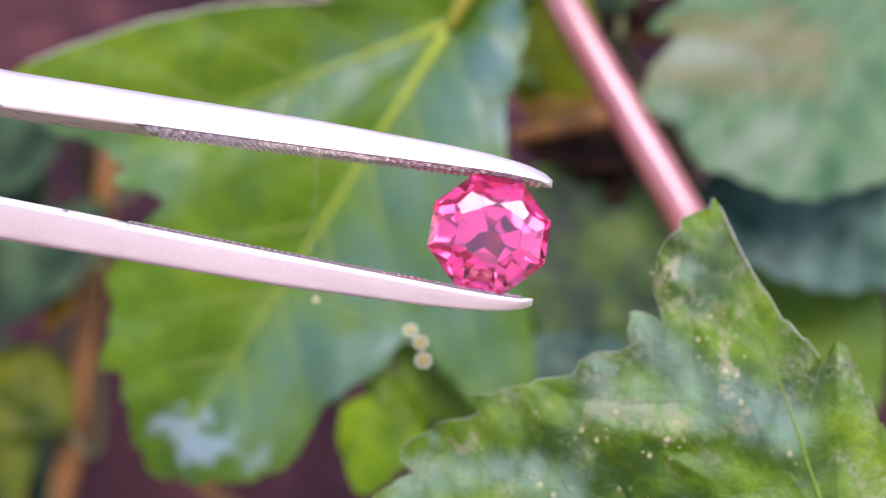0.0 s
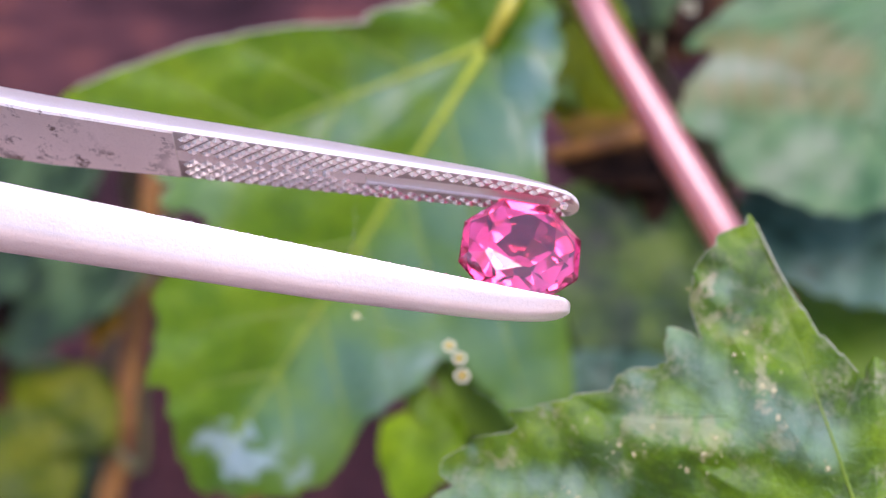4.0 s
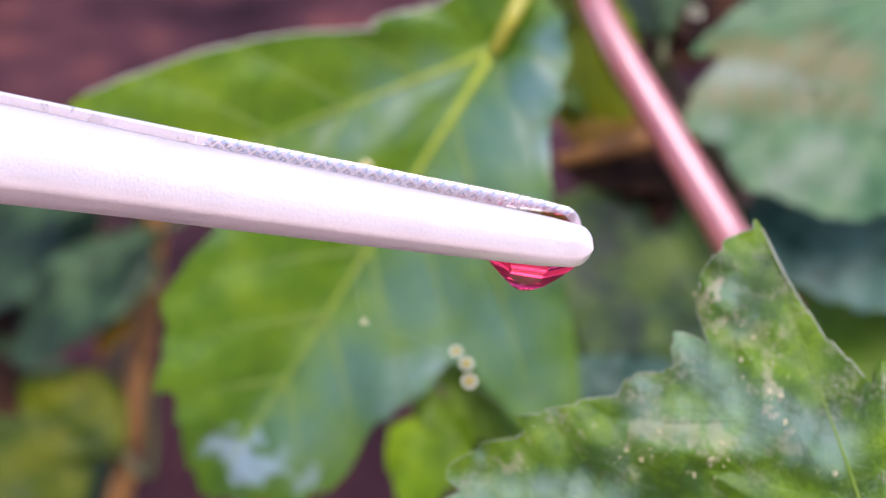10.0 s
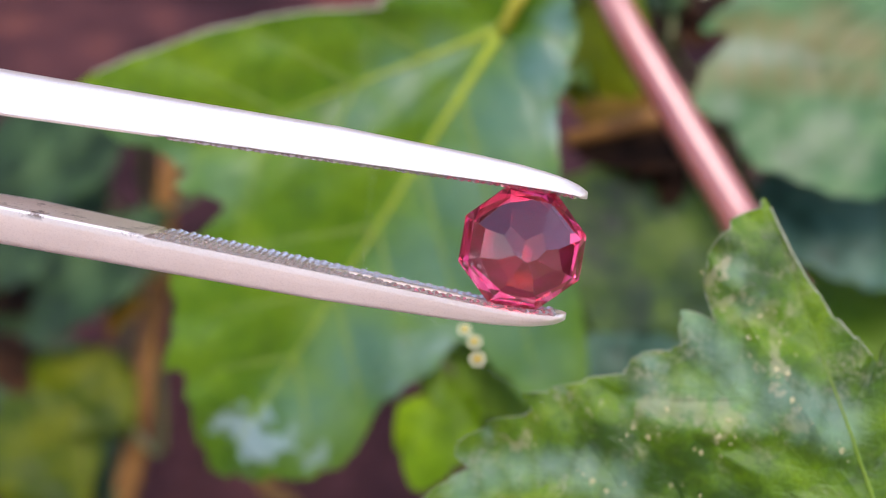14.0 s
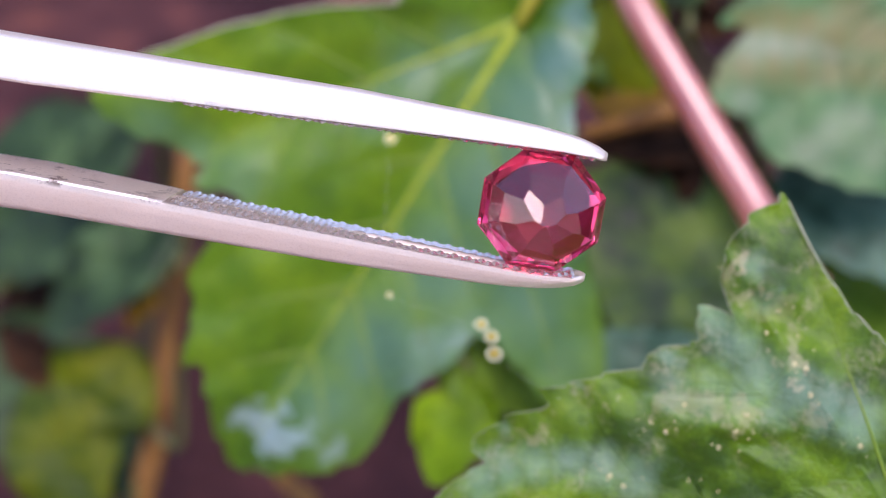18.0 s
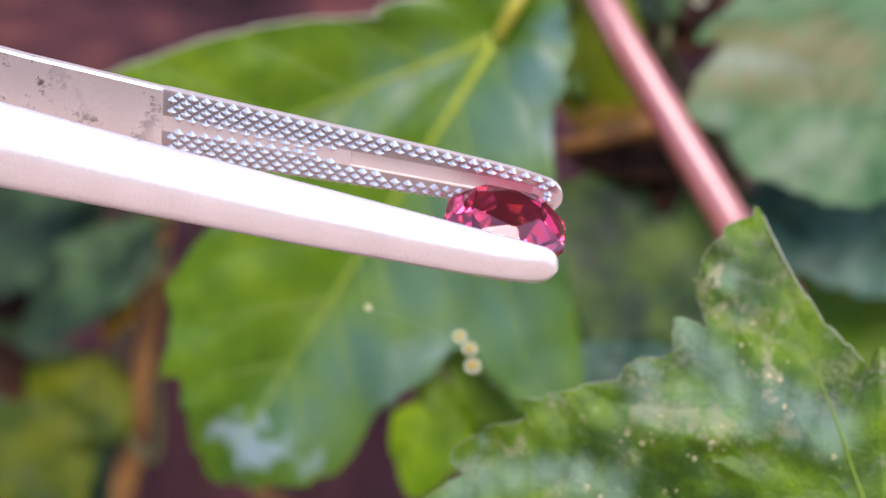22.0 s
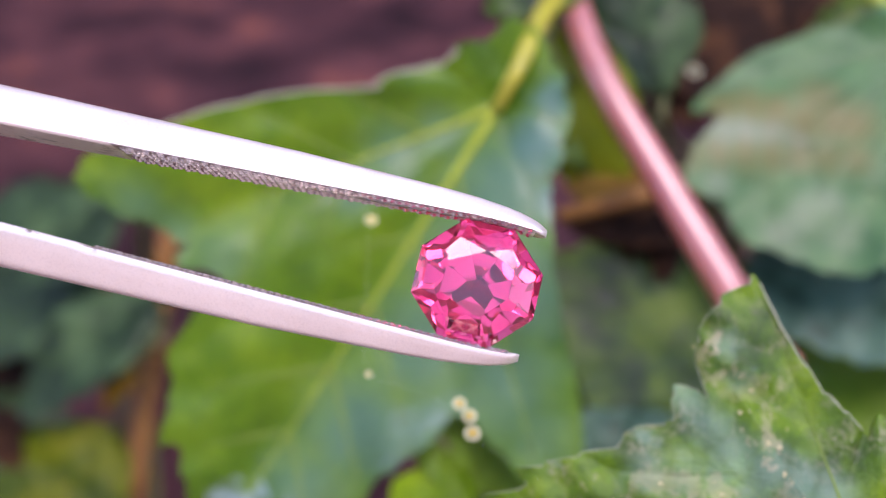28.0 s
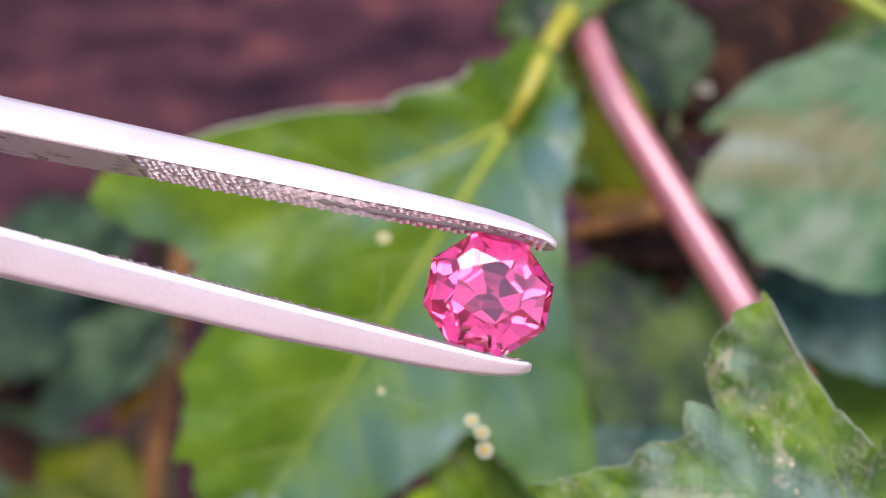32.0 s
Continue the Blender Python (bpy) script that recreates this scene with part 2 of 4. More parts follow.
def leaf_material(name, dark, mid, light, rough=0.44, scale=130, glow=0.3, specks=0.0, spec=0.2, coat=0.0, micro=0, contrast=0.0, marks=(), mark_colour=(0.5, 0.5, 0.5), tint_spots=(), tint_colour=(0.135, 0.23, 0.185), ragged=0.008, mark_soft=0.3, relief=0.4):
    m, n, l, b = material(name)
    t = noise_tex(n, l, scale, 5, 0.6)
    r = ramp(n, l, t.outputs[0], [(0.3 + contrast, dark), (0.5, mid), (0.72 - contrast, light)])
    fine = noise_tex(n, l, micro or scale * 9, 4, 0.65)
    mix = n.new("ShaderNodeMix")
    mix.data_type, mix.blend_type = "RGBA", "OVERLAY"
    mix.inputs[0].default_value = 0.6
    l.new(r.outputs[0], mix.inputs[6])
    l.new(ramp(n, l, fine.outputs[0], [(0.3, (0.36, 0.38, 0.34)), (0.7, (0.6, 0.62, 0.56))]).outputs[0], mix.inputs[7])
    col = mix.outputs[2]
    vo = n.new("ShaderNodeTexVoronoi")
    vo.feature = "DISTANCE_TO_EDGE"
    vo.inputs["Scale"].default_value = 620
    wv = noise_tex(n, l, 400, 3, 0.6)
    tc2 = n.new("ShaderNodeTexCoord")
    wm = n.new("ShaderNodeMix")
    wm.data_type = "RGBA"
    wm.blend_type = "LINEAR_LIGHT"
    wm.inputs[0].default_value = 0.0012
    l.new(tc2.outputs["Object"], wm.inputs[6])
    l.new(wv.outputs["Color"], wm.inputs[7])
    l.new(wm.outputs[2], vo.inputs["Vector"])
    net = ramp(n, l, vo.outputs["Distance"], [(0.0, (1, 1, 1)), (0.09, (0, 0, 0))])
    nm = n.new("ShaderNodeMix")
    nm.data_type, nm.blend_type = "RGBA", "MULTIPLY"
    nf = n.new("ShaderNodeMath")
    nf.operation = "MULTIPLY"
    nf.inputs[1].default_value = 0.28
    l.new(net.outputs[0], nf.inputs[0])
    l.new(nf.outputs[0], nm.inputs[0])
    l.new(col, nm.inputs[6])
    nm.inputs[7].default_value = (1.0, 1.0, 0.5, 1)
    hsv = n.new("ShaderNodeHueSaturation")
    hsv.inputs["Value"].default_value = 1.45
    l.new(nf.outputs[0], hsv.inputs["Fac"])
    l.new(nm.outputs[2], hsv.inputs["Color"])
    col = hsv.outputs[0]
    if specks:
        s1 = noise_tex(n, l, 210, 3, 0.7)
        s2 = noise_tex(n, l, 2600, 3, 0.7)
        mul = n.new("ShaderNodeMath")
        mul.operation = "MULTIPLY"
        l.new(ramp(n, l, s1.outputs[0], [(0.5, (0, 0, 0)), (0.64, (1, 1, 1))]).outputs[0], mul.inputs[0])
        l.new(ramp(n, l, s2.outputs[0], [(0.42, (0, 0, 0)), (0.62, (specks,) * 3)]).outputs[0], mul.inputs[1])
        mx = n.new("ShaderNodeMix")
        mx.data_type = "RGBA"
        l.new(mul.outputs[0], mx.inputs[0])
        l.new(col, mx.inputs[6])
        mx.inputs[7].default_value = (0.36, 0.33, 0.2, 1)
        col = mx.outputs[2]
    # soft tinted spots; on leaves A and B they paint in sky sheen
    if tint_spots:
        mask = patches(n, l, tint_spots, 0.004, 200, 0.75)
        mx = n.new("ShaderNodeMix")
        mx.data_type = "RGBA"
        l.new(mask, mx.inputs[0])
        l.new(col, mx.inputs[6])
        mx.inputs[7].default_value = (*tint_colour, 1)
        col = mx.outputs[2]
    # ragged marks; on the large leaf these paint in glare
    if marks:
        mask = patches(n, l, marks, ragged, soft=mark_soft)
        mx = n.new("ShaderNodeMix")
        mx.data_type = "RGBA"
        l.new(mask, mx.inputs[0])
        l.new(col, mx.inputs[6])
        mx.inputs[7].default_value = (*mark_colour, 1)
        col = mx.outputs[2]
    l.new(col, b.inputs["Base Color"])
    b.inputs["Roughness"].default_value = rough
    b.inputs["Specular IOR Level"].default_value = spec
    b.inputs["Coat Weight"].default_value, b.inputs["Coat Roughness"].default_value = coat, 0.16
    l.new(ramp(n, l, t.outputs[0], [(0.3, (rough - 0.08,) * 3), (0.7, (rough + 0.12,) * 3)]).outputs[0], b.inputs["Roughness"])
    rel = n.new("ShaderNodeMath")
    rel.operation = "MULTIPLY_ADD"
    l.new(net.outputs[0], rel.inputs[0])
    rel.inputs[1].default_value = -0.35
    l.new(fine.outputs[0], rel.inputs[2])
    bump(n, l, b, rel.outputs[0], relief, 0.0002)
    tr = n.new("ShaderNodeBsdfTranslucent")
    hs = n.new("ShaderNodeHueSaturation")
    hs.inputs["Value"].default_value, hs.inputs["Saturation"].default_value, hs.inputs["Hue"].default_value = 1.7, 1.15, 0.48
    l.new(col, hs.inputs["Color"])
    l.new(hs.outputs[0], tr.inputs[0])
    ms = n.new("ShaderNodeMixShader")
    ms.inputs[0].default_value = glow
    l.new(b.outputs[0], ms.inputs[1])
    l.new(tr.outputs[0], ms.inputs[2])
    l.new(ms.outputs[0], n["Material Output"].inputs[0])
    return m


def plain_grain(name, a, b_, rough, scale, metallic=0.0, bump_s=0.3, bump_d=0.0002, stretch=None):
    m, n, l, b = material(name)
    t = noise_tex(n, l, scale, 6, 0.6, stretch=stretch)
    l.new(ramp(n, l, t.outputs[0], [(0.3, a), (0.7, b_)]).outputs[0], b.inputs["Base Color"])
    b.inputs["Roughness"].default_value, b.inputs["Metallic"].default_value = rough, metallic
    bump(n, l, b, t.outputs[0], bump_s, bump_d)
    return m


def steel_material():
    """Bead-blasted steel with brown stains on the plain part of the inner faces."""
    m, n, l, b = material("blasted steel")
    grain = noise_tex(n, l, 5200, 3, 0.6)
    broad = noise_tex(n, l, 260, 3, 0.5)
    base = ramp(n, l, broad.outputs[0], [(0.3, (0.82, 0.72, 0.65)), (0.7, (0.90, 0.80, 0.73))])
    stain = noise_tex(n, l, 520, 7, 0.75)
    blot = noise_tex(n, l, 150, 2, 0.5)
    mul = n.new("ShaderNodeMath")
    mul.operation = "MULTIPLY"
    l.new(ramp(n, l, stain.outputs[0], [(0.53, (0, 0, 0)), (0.6, (1, 1, 1))]).outputs[0], mul.inputs[0])
    l.new(ramp(n, l, blot.outputs[0], [(0.43, (0, 0, 0)), (0.54, (0.9, 0.9, 0.9))]).outputs[0], mul.inputs[1])
    at = n.new("ShaderNodeAttribute")
    at.attribute_name = "inner"
    mul2 = n.new("ShaderNodeMath")
    mul2.operation = "MULTIPLY"
    l.new(mul.outputs[0], mul2.inputs[0])
    l.new(at.outputs["Fac"], mul2.inputs[1])
    mx = n.new("ShaderNodeMix")
    mx.data_type = "RGBA"
    l.new(mul2.outputs[0], mx.inputs[0])
    l.new(base.outputs[0], mx.inputs[6])
    mx.inputs[7].default_value = (0.14, 0.085, 0.06, 1)
    speck = n.new("ShaderNodeMix")
    speck.data_type, speck.blend_type = "RGBA", "MULTIPLY"
    speck.inputs[0].default_value = 0.14
    pits = noise_tex(n, l, 8500, 2, 0.7)
    # darker brown tone on the inner face between the teeth
    knurl_at = n.new("ShaderNodeAttribute")
    knurl_at.attribute_name = "knurl_tone"
    dm = n.new("ShaderNodeMix")
    dm.data_type = "RGBA"
    l.new(knurl_at.outputs["Fac"], dm.inputs[0])
    l.new(mx.outputs[2], dm.inputs[6])
    dm.inputs[7].default_value = (0.46, 0.38, 0.34, 1)
    l.new(dm.outputs[2], speck.inputs[6])
    l.new(ramp(n, l, pits.outputs[0], [(0.32, (0.45, 0.42, 0.42)), (0.5, (1, 1, 1))]).outputs[0], speck.inputs[7])
    l.new(speck.outputs[2], b.inputs["Base Color"])
    metal = n.new("ShaderNodeMath")
    metal.operation, metal.use_clamp = "MULTIPLY_ADD", True
    metal.inputs[1].default_value, metal.inputs[2].default_value = 0.05, 0.66
    l.new(at.outputs["Fac"], metal.inputs[0])
    l.new(metal.outputs[0], b.inputs["Metallic"])
    l.new(ramp(n, l, grain.outputs[0], [(0.3, (0.3,) * 3), (0.7, (0.46,) * 3)]).outputs[0], b.inputs["Roughness"])
    bump(n, l, b, grain.outputs[0], 0.32, 0.00005)
    return m


def gem_material():
    """Clear pink crystal: tinted at the skin, and a little more at every bounce inside."""
    m, n, l, b = material("pink gemstone")
    zone = noise_tex(n, l, 300, 3, 0.5)
    l.new(ramp(n, l, zone.outputs[0], [(0.35, (0.93, 0.035, 0.125)), (0.65, (0.99, 0.07, 0.175))]).outputs[0], b.inputs["Base Color"])
    b.inputs["Transmission Weight"].default_value = 1.0
    b.inputs["Roughness"].default_value = 0.0
    b.inputs["IOR"].default_value = 1.76
    b.inputs["Specular Tint"].default_value = (1.0, 0.8, 0.86, 1)
    # a little translucent pink mixed in to lift the dark facets
    tr = n.new("ShaderNodeBsdfTranslucent")
    tr.inputs[0].default_value = (0.92, 0.32, 0.44, 1)
    ms = n.new("ShaderNodeMixShader")
    ms.inputs[0].default_value = 0.05
    l.new(b.outputs[0], ms.inputs[1])
    l.new(tr.outputs[0], ms.inputs[2])
    l.new(ms.outputs[0], n["Material Output"].inputs[0])
    return m


STEEL = steel_material()
TOOTH = plain_grain("knurled steel", (0.60, 0.55, 0.52), (0.78, 0.72, 0.69), 0.22, 900, 0.85, 0.2, 0.00005)
GEM = gem_material()
LEAF_MAIN = leaf_material("lobed leaf", (0.03, 0.086, 0.001), (0.075, 0.163, 0.002), (0.145, 0.245, 0.003), 0.32, 95, 0.25, spec=0.34, coat=0.12, tint_spots=LEAF_A_SHEEN, tint_colour=(0.082, 0.182, 0.138), marks=LEAF_A_GLARE, mark_colour=(0.33, 0.44, 0.46))
LEAF_NEAR = leaf_material("near leaf", (0.026, 0.07, 0.001), (0.08, 0.165, 0.002), (0.16, 0.265, 0.003), 0.34, 150, 0.26, micro=3800, relief=0.5, contrast=0.08, specks=0.55, spec=0.36, coat=0.04, tint_spots=LEAF_B_SHEEN, tint_colour=(0.24, 0.385, 0.28), marks=LEAF_B_MARKS, mark_colour=(0.46, 0.39, 0.24))
LEAF_PALE = leaf_material("pale leaf", (0.036, 0.11, 0.036), (0.062, 0.15, 0.052), (0.10, 0.19, 0.072), 0.42, 120, 0.2, spec=0.35, contrast=0.02, ragged=0.0025, mark_soft=0.75, tint_spots=LEAF_C_PALE_SPOTS, tint_colour=(0.235, 0.27, 0.18), marks=LEAF_C_MARKS, mark_colour=(0.16, 0.14, 0.04))
# these three greens put the backdrop leaves' shade into their colour
LEAF_DARK = leaf_material("leaf, shade in colour", (0.016, 0.042, 0.008), (0.045, 0.10, 0.02), (0.10, 0.17, 0.03), 0.36, 110, 0.2, spec=0.4, contrast=0.08)
LEAF_DEEP = leaf_material("leaf, deep shade in colour", (0.008, 0.02, 0.006), (0.020, 0.046, 0.014), (0.05, 0.095, 0.035), 0.42, 100, 0.15, spec=0.22, contrast=0.1)
LEAF_MID = leaf_material("leaf, half shade in colour", (0.012, 0.032, 0.008), (0.042, 0.086, 0.014), (0.10, 0.165, 0.02), 0.4, 105, 0.3, spec=0.35, contrast=0.1)
LEAF_TEAL = leaf_material("bluish leaf", (0.03, 0.075, 0.05), (0.08, 0.165, 0.12), (0.15, 0.26, 0.20), 0.42, 95, 0.35, spec=0.25, contrast=0.08)
LEAF_OLIVE = leaf_material("olive leaf", (0.08, 0.12, 0.002), (0.13, 0.17, 0.003), (0.2, 0.22, 0.004), 0.5, 80, 0.35)
# lighter copy, with sunlight put into the leaf colour
LEAF_SUN_TONE = leaf_material("leaf, sunlight in colour", (0.055, 0.115, 0.008), (0.085, 0.165, 0.011), (0.13, 0.21, 0.015), 0.45, 80, 0.3)
LEAF_YELLOW = leaf_material("yellow leaf", (0.028, 0.054, 0.001), (0.066, 0.096, 0.0015), (0.135, 0.15, 0.004), 0.45, 110, 0.3, contrast=0.08)
LEAF_LIME = leaf_material("lime leaf", (0.075, 0.15, 0.002), (0.14, 0.25, 0.003), (0.21, 0.33, 0.005), 0.5, 110, 0.4, contrast=0.06)
LEAF_ORANGE = leaf_material("turning leaf", (0.085, 0.05, 0.003), (0.16, 0.085, 0.004), (0.22, 0.14, 0.008), 0.55, 120, 0.25)
# dark brown for dry leaves and for sheets standing in for shadowed soil
LEAF_BROWN = leaf_material("dark brown leaf", (0.008, 0.004, 0.003), (0.024, 0.011, 0.007), (0.065, 0.028, 0.014), 0.75, 120, 0.05, spec=0.08, contrast=0.04)
VEIN = plain_grain("leaf vein", (0.20, 0.27, 0.008), (0.31, 0.37, 0.016), 0.5, 900)
STALK = plain_grain("dark olive stalk", (0.05, 0.07, 0.015), (0.10, 0.10, 0.03), 0.5, 400)
PETIOLE = plain_grain("leaf stalk", (0.26, 0.25, 0.014), (0.38, 0.34, 0.03), 0.4, 500)
VEIN_NEAR = plain_grain("young vein", (0.105, 0.185, 0.006), (0.16, 0.25, 0.01), 0.5, 900)
VEIN_SIDE = plain_grain("side vein", (0.10, 0.175, 0.008), (0.145, 0.225, 0.014), 0.5, 900)
STEM = plain_grain("red stem", (0.29, 0.06, 0.045), (0.42, 0.125, 0.095), 0.3, 420, stretch=(1, 1, 0.2))
STEM.node_tree.nodes["Principled BSDF"].inputs["Coat Weight"].default_value = 1.0
STEM.node_tree.nodes["Principled BSDF"].inputs["Coat Roughness"].default_value = 0.3
STEM.node_tree.nodes["Principled BSDF"].inputs["Coat IOR"].default_value = 1.75
DULL_GLINT_RIM = plain_grain("dull glint rim", (0.40, 0.38, 0.22), (0.52, 0.50, 0.32), 0.3, 1500)
TWIG = plain_grain("dry twig", (0.12, 0.045, 0.008), (0.27, 0.12, 0.016), 0.75, 300, stretch=(1, 1, 0.25))
EDGE = plain_grain("pale leaf edge", (0.17, 0.20, 0.10), (0.36, 0.36, 0.24), 0.6, 900)
# gold centre and pale rim paint the look of out-of-focus glints
GLINT_GOLD = plain_grain("glint gold", (0.6, 0.4, 0.05), (0.8, 0.58, 0.12), 0.35, 1500)
GLINT_RIM = plain_grain("glint rim", (0.66, 0.6, 0.3), (0.8, 0.75, 0.45), 0.45, 1500)
GLINT_FLECK = plain_grain("glint_fleck", (0.42, 0.36, 0.15), (0.72, 0.64, 0.36), 0.1, 1500)
FIBRE = plain_grain("fibre", (0.7, 0.7, 0.66), (0.8, 0.8, 0.76), 0.4, 3000)


def soil_material():
    m, n, l, b = material("bare soil")
    t = noise_tex(n, l, 17, 8, 0.6)
    f = noise_tex(n, l, 210, 6, 0.7)
    r = ramp(n, l, t.outputs[0], [(0.32, (0.010, 0.004, 0.006)), (0.47, (0.046, 0.017, 0.02)), (0.58, (0.096, 0.034, 0.034)), (0.72, (0.24, 0.075, 0.045))])
    mx = n.new("ShaderNodeMix")
    mx.data_type, mx.blend_type = "RGBA", "OVERLAY"
    mx.inputs[0].default_value = 0.6
    l.new(r.outputs[0], mx.inputs[6])
    l.new(f.outputs[0], mx.inputs[7])
    # added pale ground to the south, out of view, bounces light upward
    geo = n.new("ShaderNodeNewGeometry")
    sep = n.new("ShaderNodeSeparateXYZ")
    l.new(geo.outputs["Position"], sep.inputs[0])
    edge = n.new("ShaderNodeMath")
    edge.operation = "MULTIPLY_ADD"
    l.new(f.outputs[0], edge.inputs[0])
    edge.inputs[1].default_value = 0.08
    l.new(sep.outputs["Y"], edge.inputs[2])
    mr = n.new("ShaderNodeMapRange")
    mr.inputs[1].default_value, mr.inputs[2].default_value = 0.0, 0.1
    mr.inputs[3].default_value, mr.inputs[4].default_value = 1.0, 0.0
    l.new(edge.outputs[0], mr.inputs[0])
    bounce_pale = ramp(n, l, t.outputs[0], [(0.3, (0.46, 0.34, 0.29)), (0.7, (0.58, 0.46, 0.39))])
    pm = n.new("ShaderNodeMix")
    pm.data_type = "RGBA"
    l.new(mr.outputs[0], pm.inputs[0])
    l.new(mx.outputs[2], pm.inputs[6])
    l.new(bounce_pale.outputs[0], pm.inputs[7])
    l.new(pm.outputs[2], b.inputs["Base Color"])
    b.inputs["Roughness"].default_value = 0.9
    b.inputs["Specular IOR Level"].default_value = 0.12
    bump(n, l, b, f.outputs[0], 0.8, 0.004)
    return m


SOIL = soil_material()
PLASTER = plain_grain("cream plaster", (0.5, 0.43, 0.35), (0.62, 0.55, 0.46), 0.85, 6)
TIMBER = plain_grain("brown render", (0.07, 0.04, 0.03), (0.13, 0.075, 0.05), 0.85, 5)


# ---------------------------------------------------------------- mesh helpers
def mesh_object(name, verts, faces, mat, parent=None, label="", smooth=True, sharp=None):
    me = bpy.data.meshes.new(name)
    me.from_pydata([tuple(v) for v in verts], [], faces)
    me.materials.append(mat)
    if smooth:
        me.polygons.foreach_set("use_smooth", [True] * len(me.polygons))
        if sharp:
            me.set_sharp_from_angle(angle=radians(sharp))
    me.update()
    ob = new(name, me)
    ob.parent = parent
    if label:
        ob["label"] = label
    return ob


def tube(pts, radii, sides=8):
    """Vertices and faces of a closed tapered tube along pts."""
    pts = [Vector(p) for p in pts]
    vs, fs = [], []
    up = Vector((0.3, 0.2, 0.93))
    for i, p in enumerate(pts):
        d = (pts[min(i + 1, len(pts) - 1)] - pts[max(i - 1, 0)]).normalized()
        a = d.cross(up).normalized()
        c = a.cross(d)
        for k in range(sides):
            w = 2 * math.pi * k / sides
            vs.append(p + radii[i] * (math.cos(w) * a + math.sin(w) * c))
    for i in range(len(pts) - 1):
        for k in range(sides):
            k2 = (k + 1) % sides
            fs.append((i * sides + k, i * sides + k2, (i + 1) * sides + k2, (i + 1) * sides + k))
    fs.append(tuple(reversed(range(sides))))
    fs.append(tuple(range((len(pts) - 1) * sides, len(pts) * sides)))
    return vs, fs


def spline(ctrl, n=24):
    """Catmull-Rom through a few control points."""
    c = [Vector(p) for p in ctrl]
    c = [2 * c[0] - c[1]] + c + [2 * c[-1] - c[-2]]
    out = []
    m = len(c) - 3
    for i in range(n + 1):
        u = i / n * m
        k = min(int(u), m - 1)
        f = u - k
        p0, p1, p2, p3 = c[k:k + 4]
        out.append(0.5 * ((2 * p1) + (p2 - p0) * f + (2 * p0 - 5 * p1 + 4 * p2 - p3) * f * f + (3 * p1 - p0 - 3 * p2 + p3) * f ** 3))
    return out


def empty(name, at=(0, 0, 0)):
    ob = new(name)
    ob.empty_display_size = 0.005
    ob.location = at
    return ob


# ---------------------------------------------------------------- ground
def build_ground():
    xs = np.concatenate([[-3000, -300, -30, -6, -2, -1.1], np.linspace(-0.7, 0.7, 141), [1.1, 2, 6, 30, 300, 3000]])
    ys = np.concatenate([[-3000, -300, -30, -6, -2, -0.8], np.linspace(-0.3, 1.3, 161), [2, 6, 30, 300, 3000]])
    vs = []
    for y in ys:
        for x in xs:
            near = max(0.0, 1 - max(abs(x), abs(y - 0.4)) / 1.1)
            z = near * (0.012 * noise.noise(Vector((x * 9, y * 9, 0))) + 0.007 * noise.noise(Vector((x * 27, y * 27, 3))) + 0.003 * noise.noise(Vector((x * 70, y * 70, 7))))
            vs.append((x, y, z))
    nx = len(xs)
    fs = [(j * nx + i, j * nx + i + 1, (j + 1) * nx + i + 1, (j + 1) * nx + i) for j in range(len(ys) - 1) for i in range(nx - 1)]
    g = mesh_object("ground", vs, fs, SOIL)
    tagged(g, "bare reddish-brown garden soil with added pale bounce ground", "ground", kind="structure")


build_ground()


def build_wall(name, x0, x1, y0, y1, h, mat, label):
    bm = bmesh.new()
    bmesh.ops.create_cube(bm, size=1.0)
    for v in bm.verts:
        v.co = ((x0 + x1) / 2 + v.co.x * (x1 - x0), (y0 + y1) / 2 + v.co.y * (y1 - y0), h / 2 - 0.05 + v.co.z * (h + 0.1))
    bmesh.ops.bevel(bm, geom=bm.edges[:], offset=0.01, segments=2, affect="EDGES")
    me = bpy.data.meshes.new(name)
    bm.to_mesh(me)
    bm.free()
    me.materials.append(mat)
    tagged(new(name, me), label, "wall", kind="structure")


# added walls, out of view, that keep low sky out of reflections
build_wall("sky_block_south", -6, 6, -3.35, -3.2, 2.0, PLASTER, "added unseen cream wall blocking the low southern sky")
build_wall("sky_block_north", -6, 6, 2.5, 2.65, 2.3, TIMBER, "added unseen brown wall blocking the low northern sky")


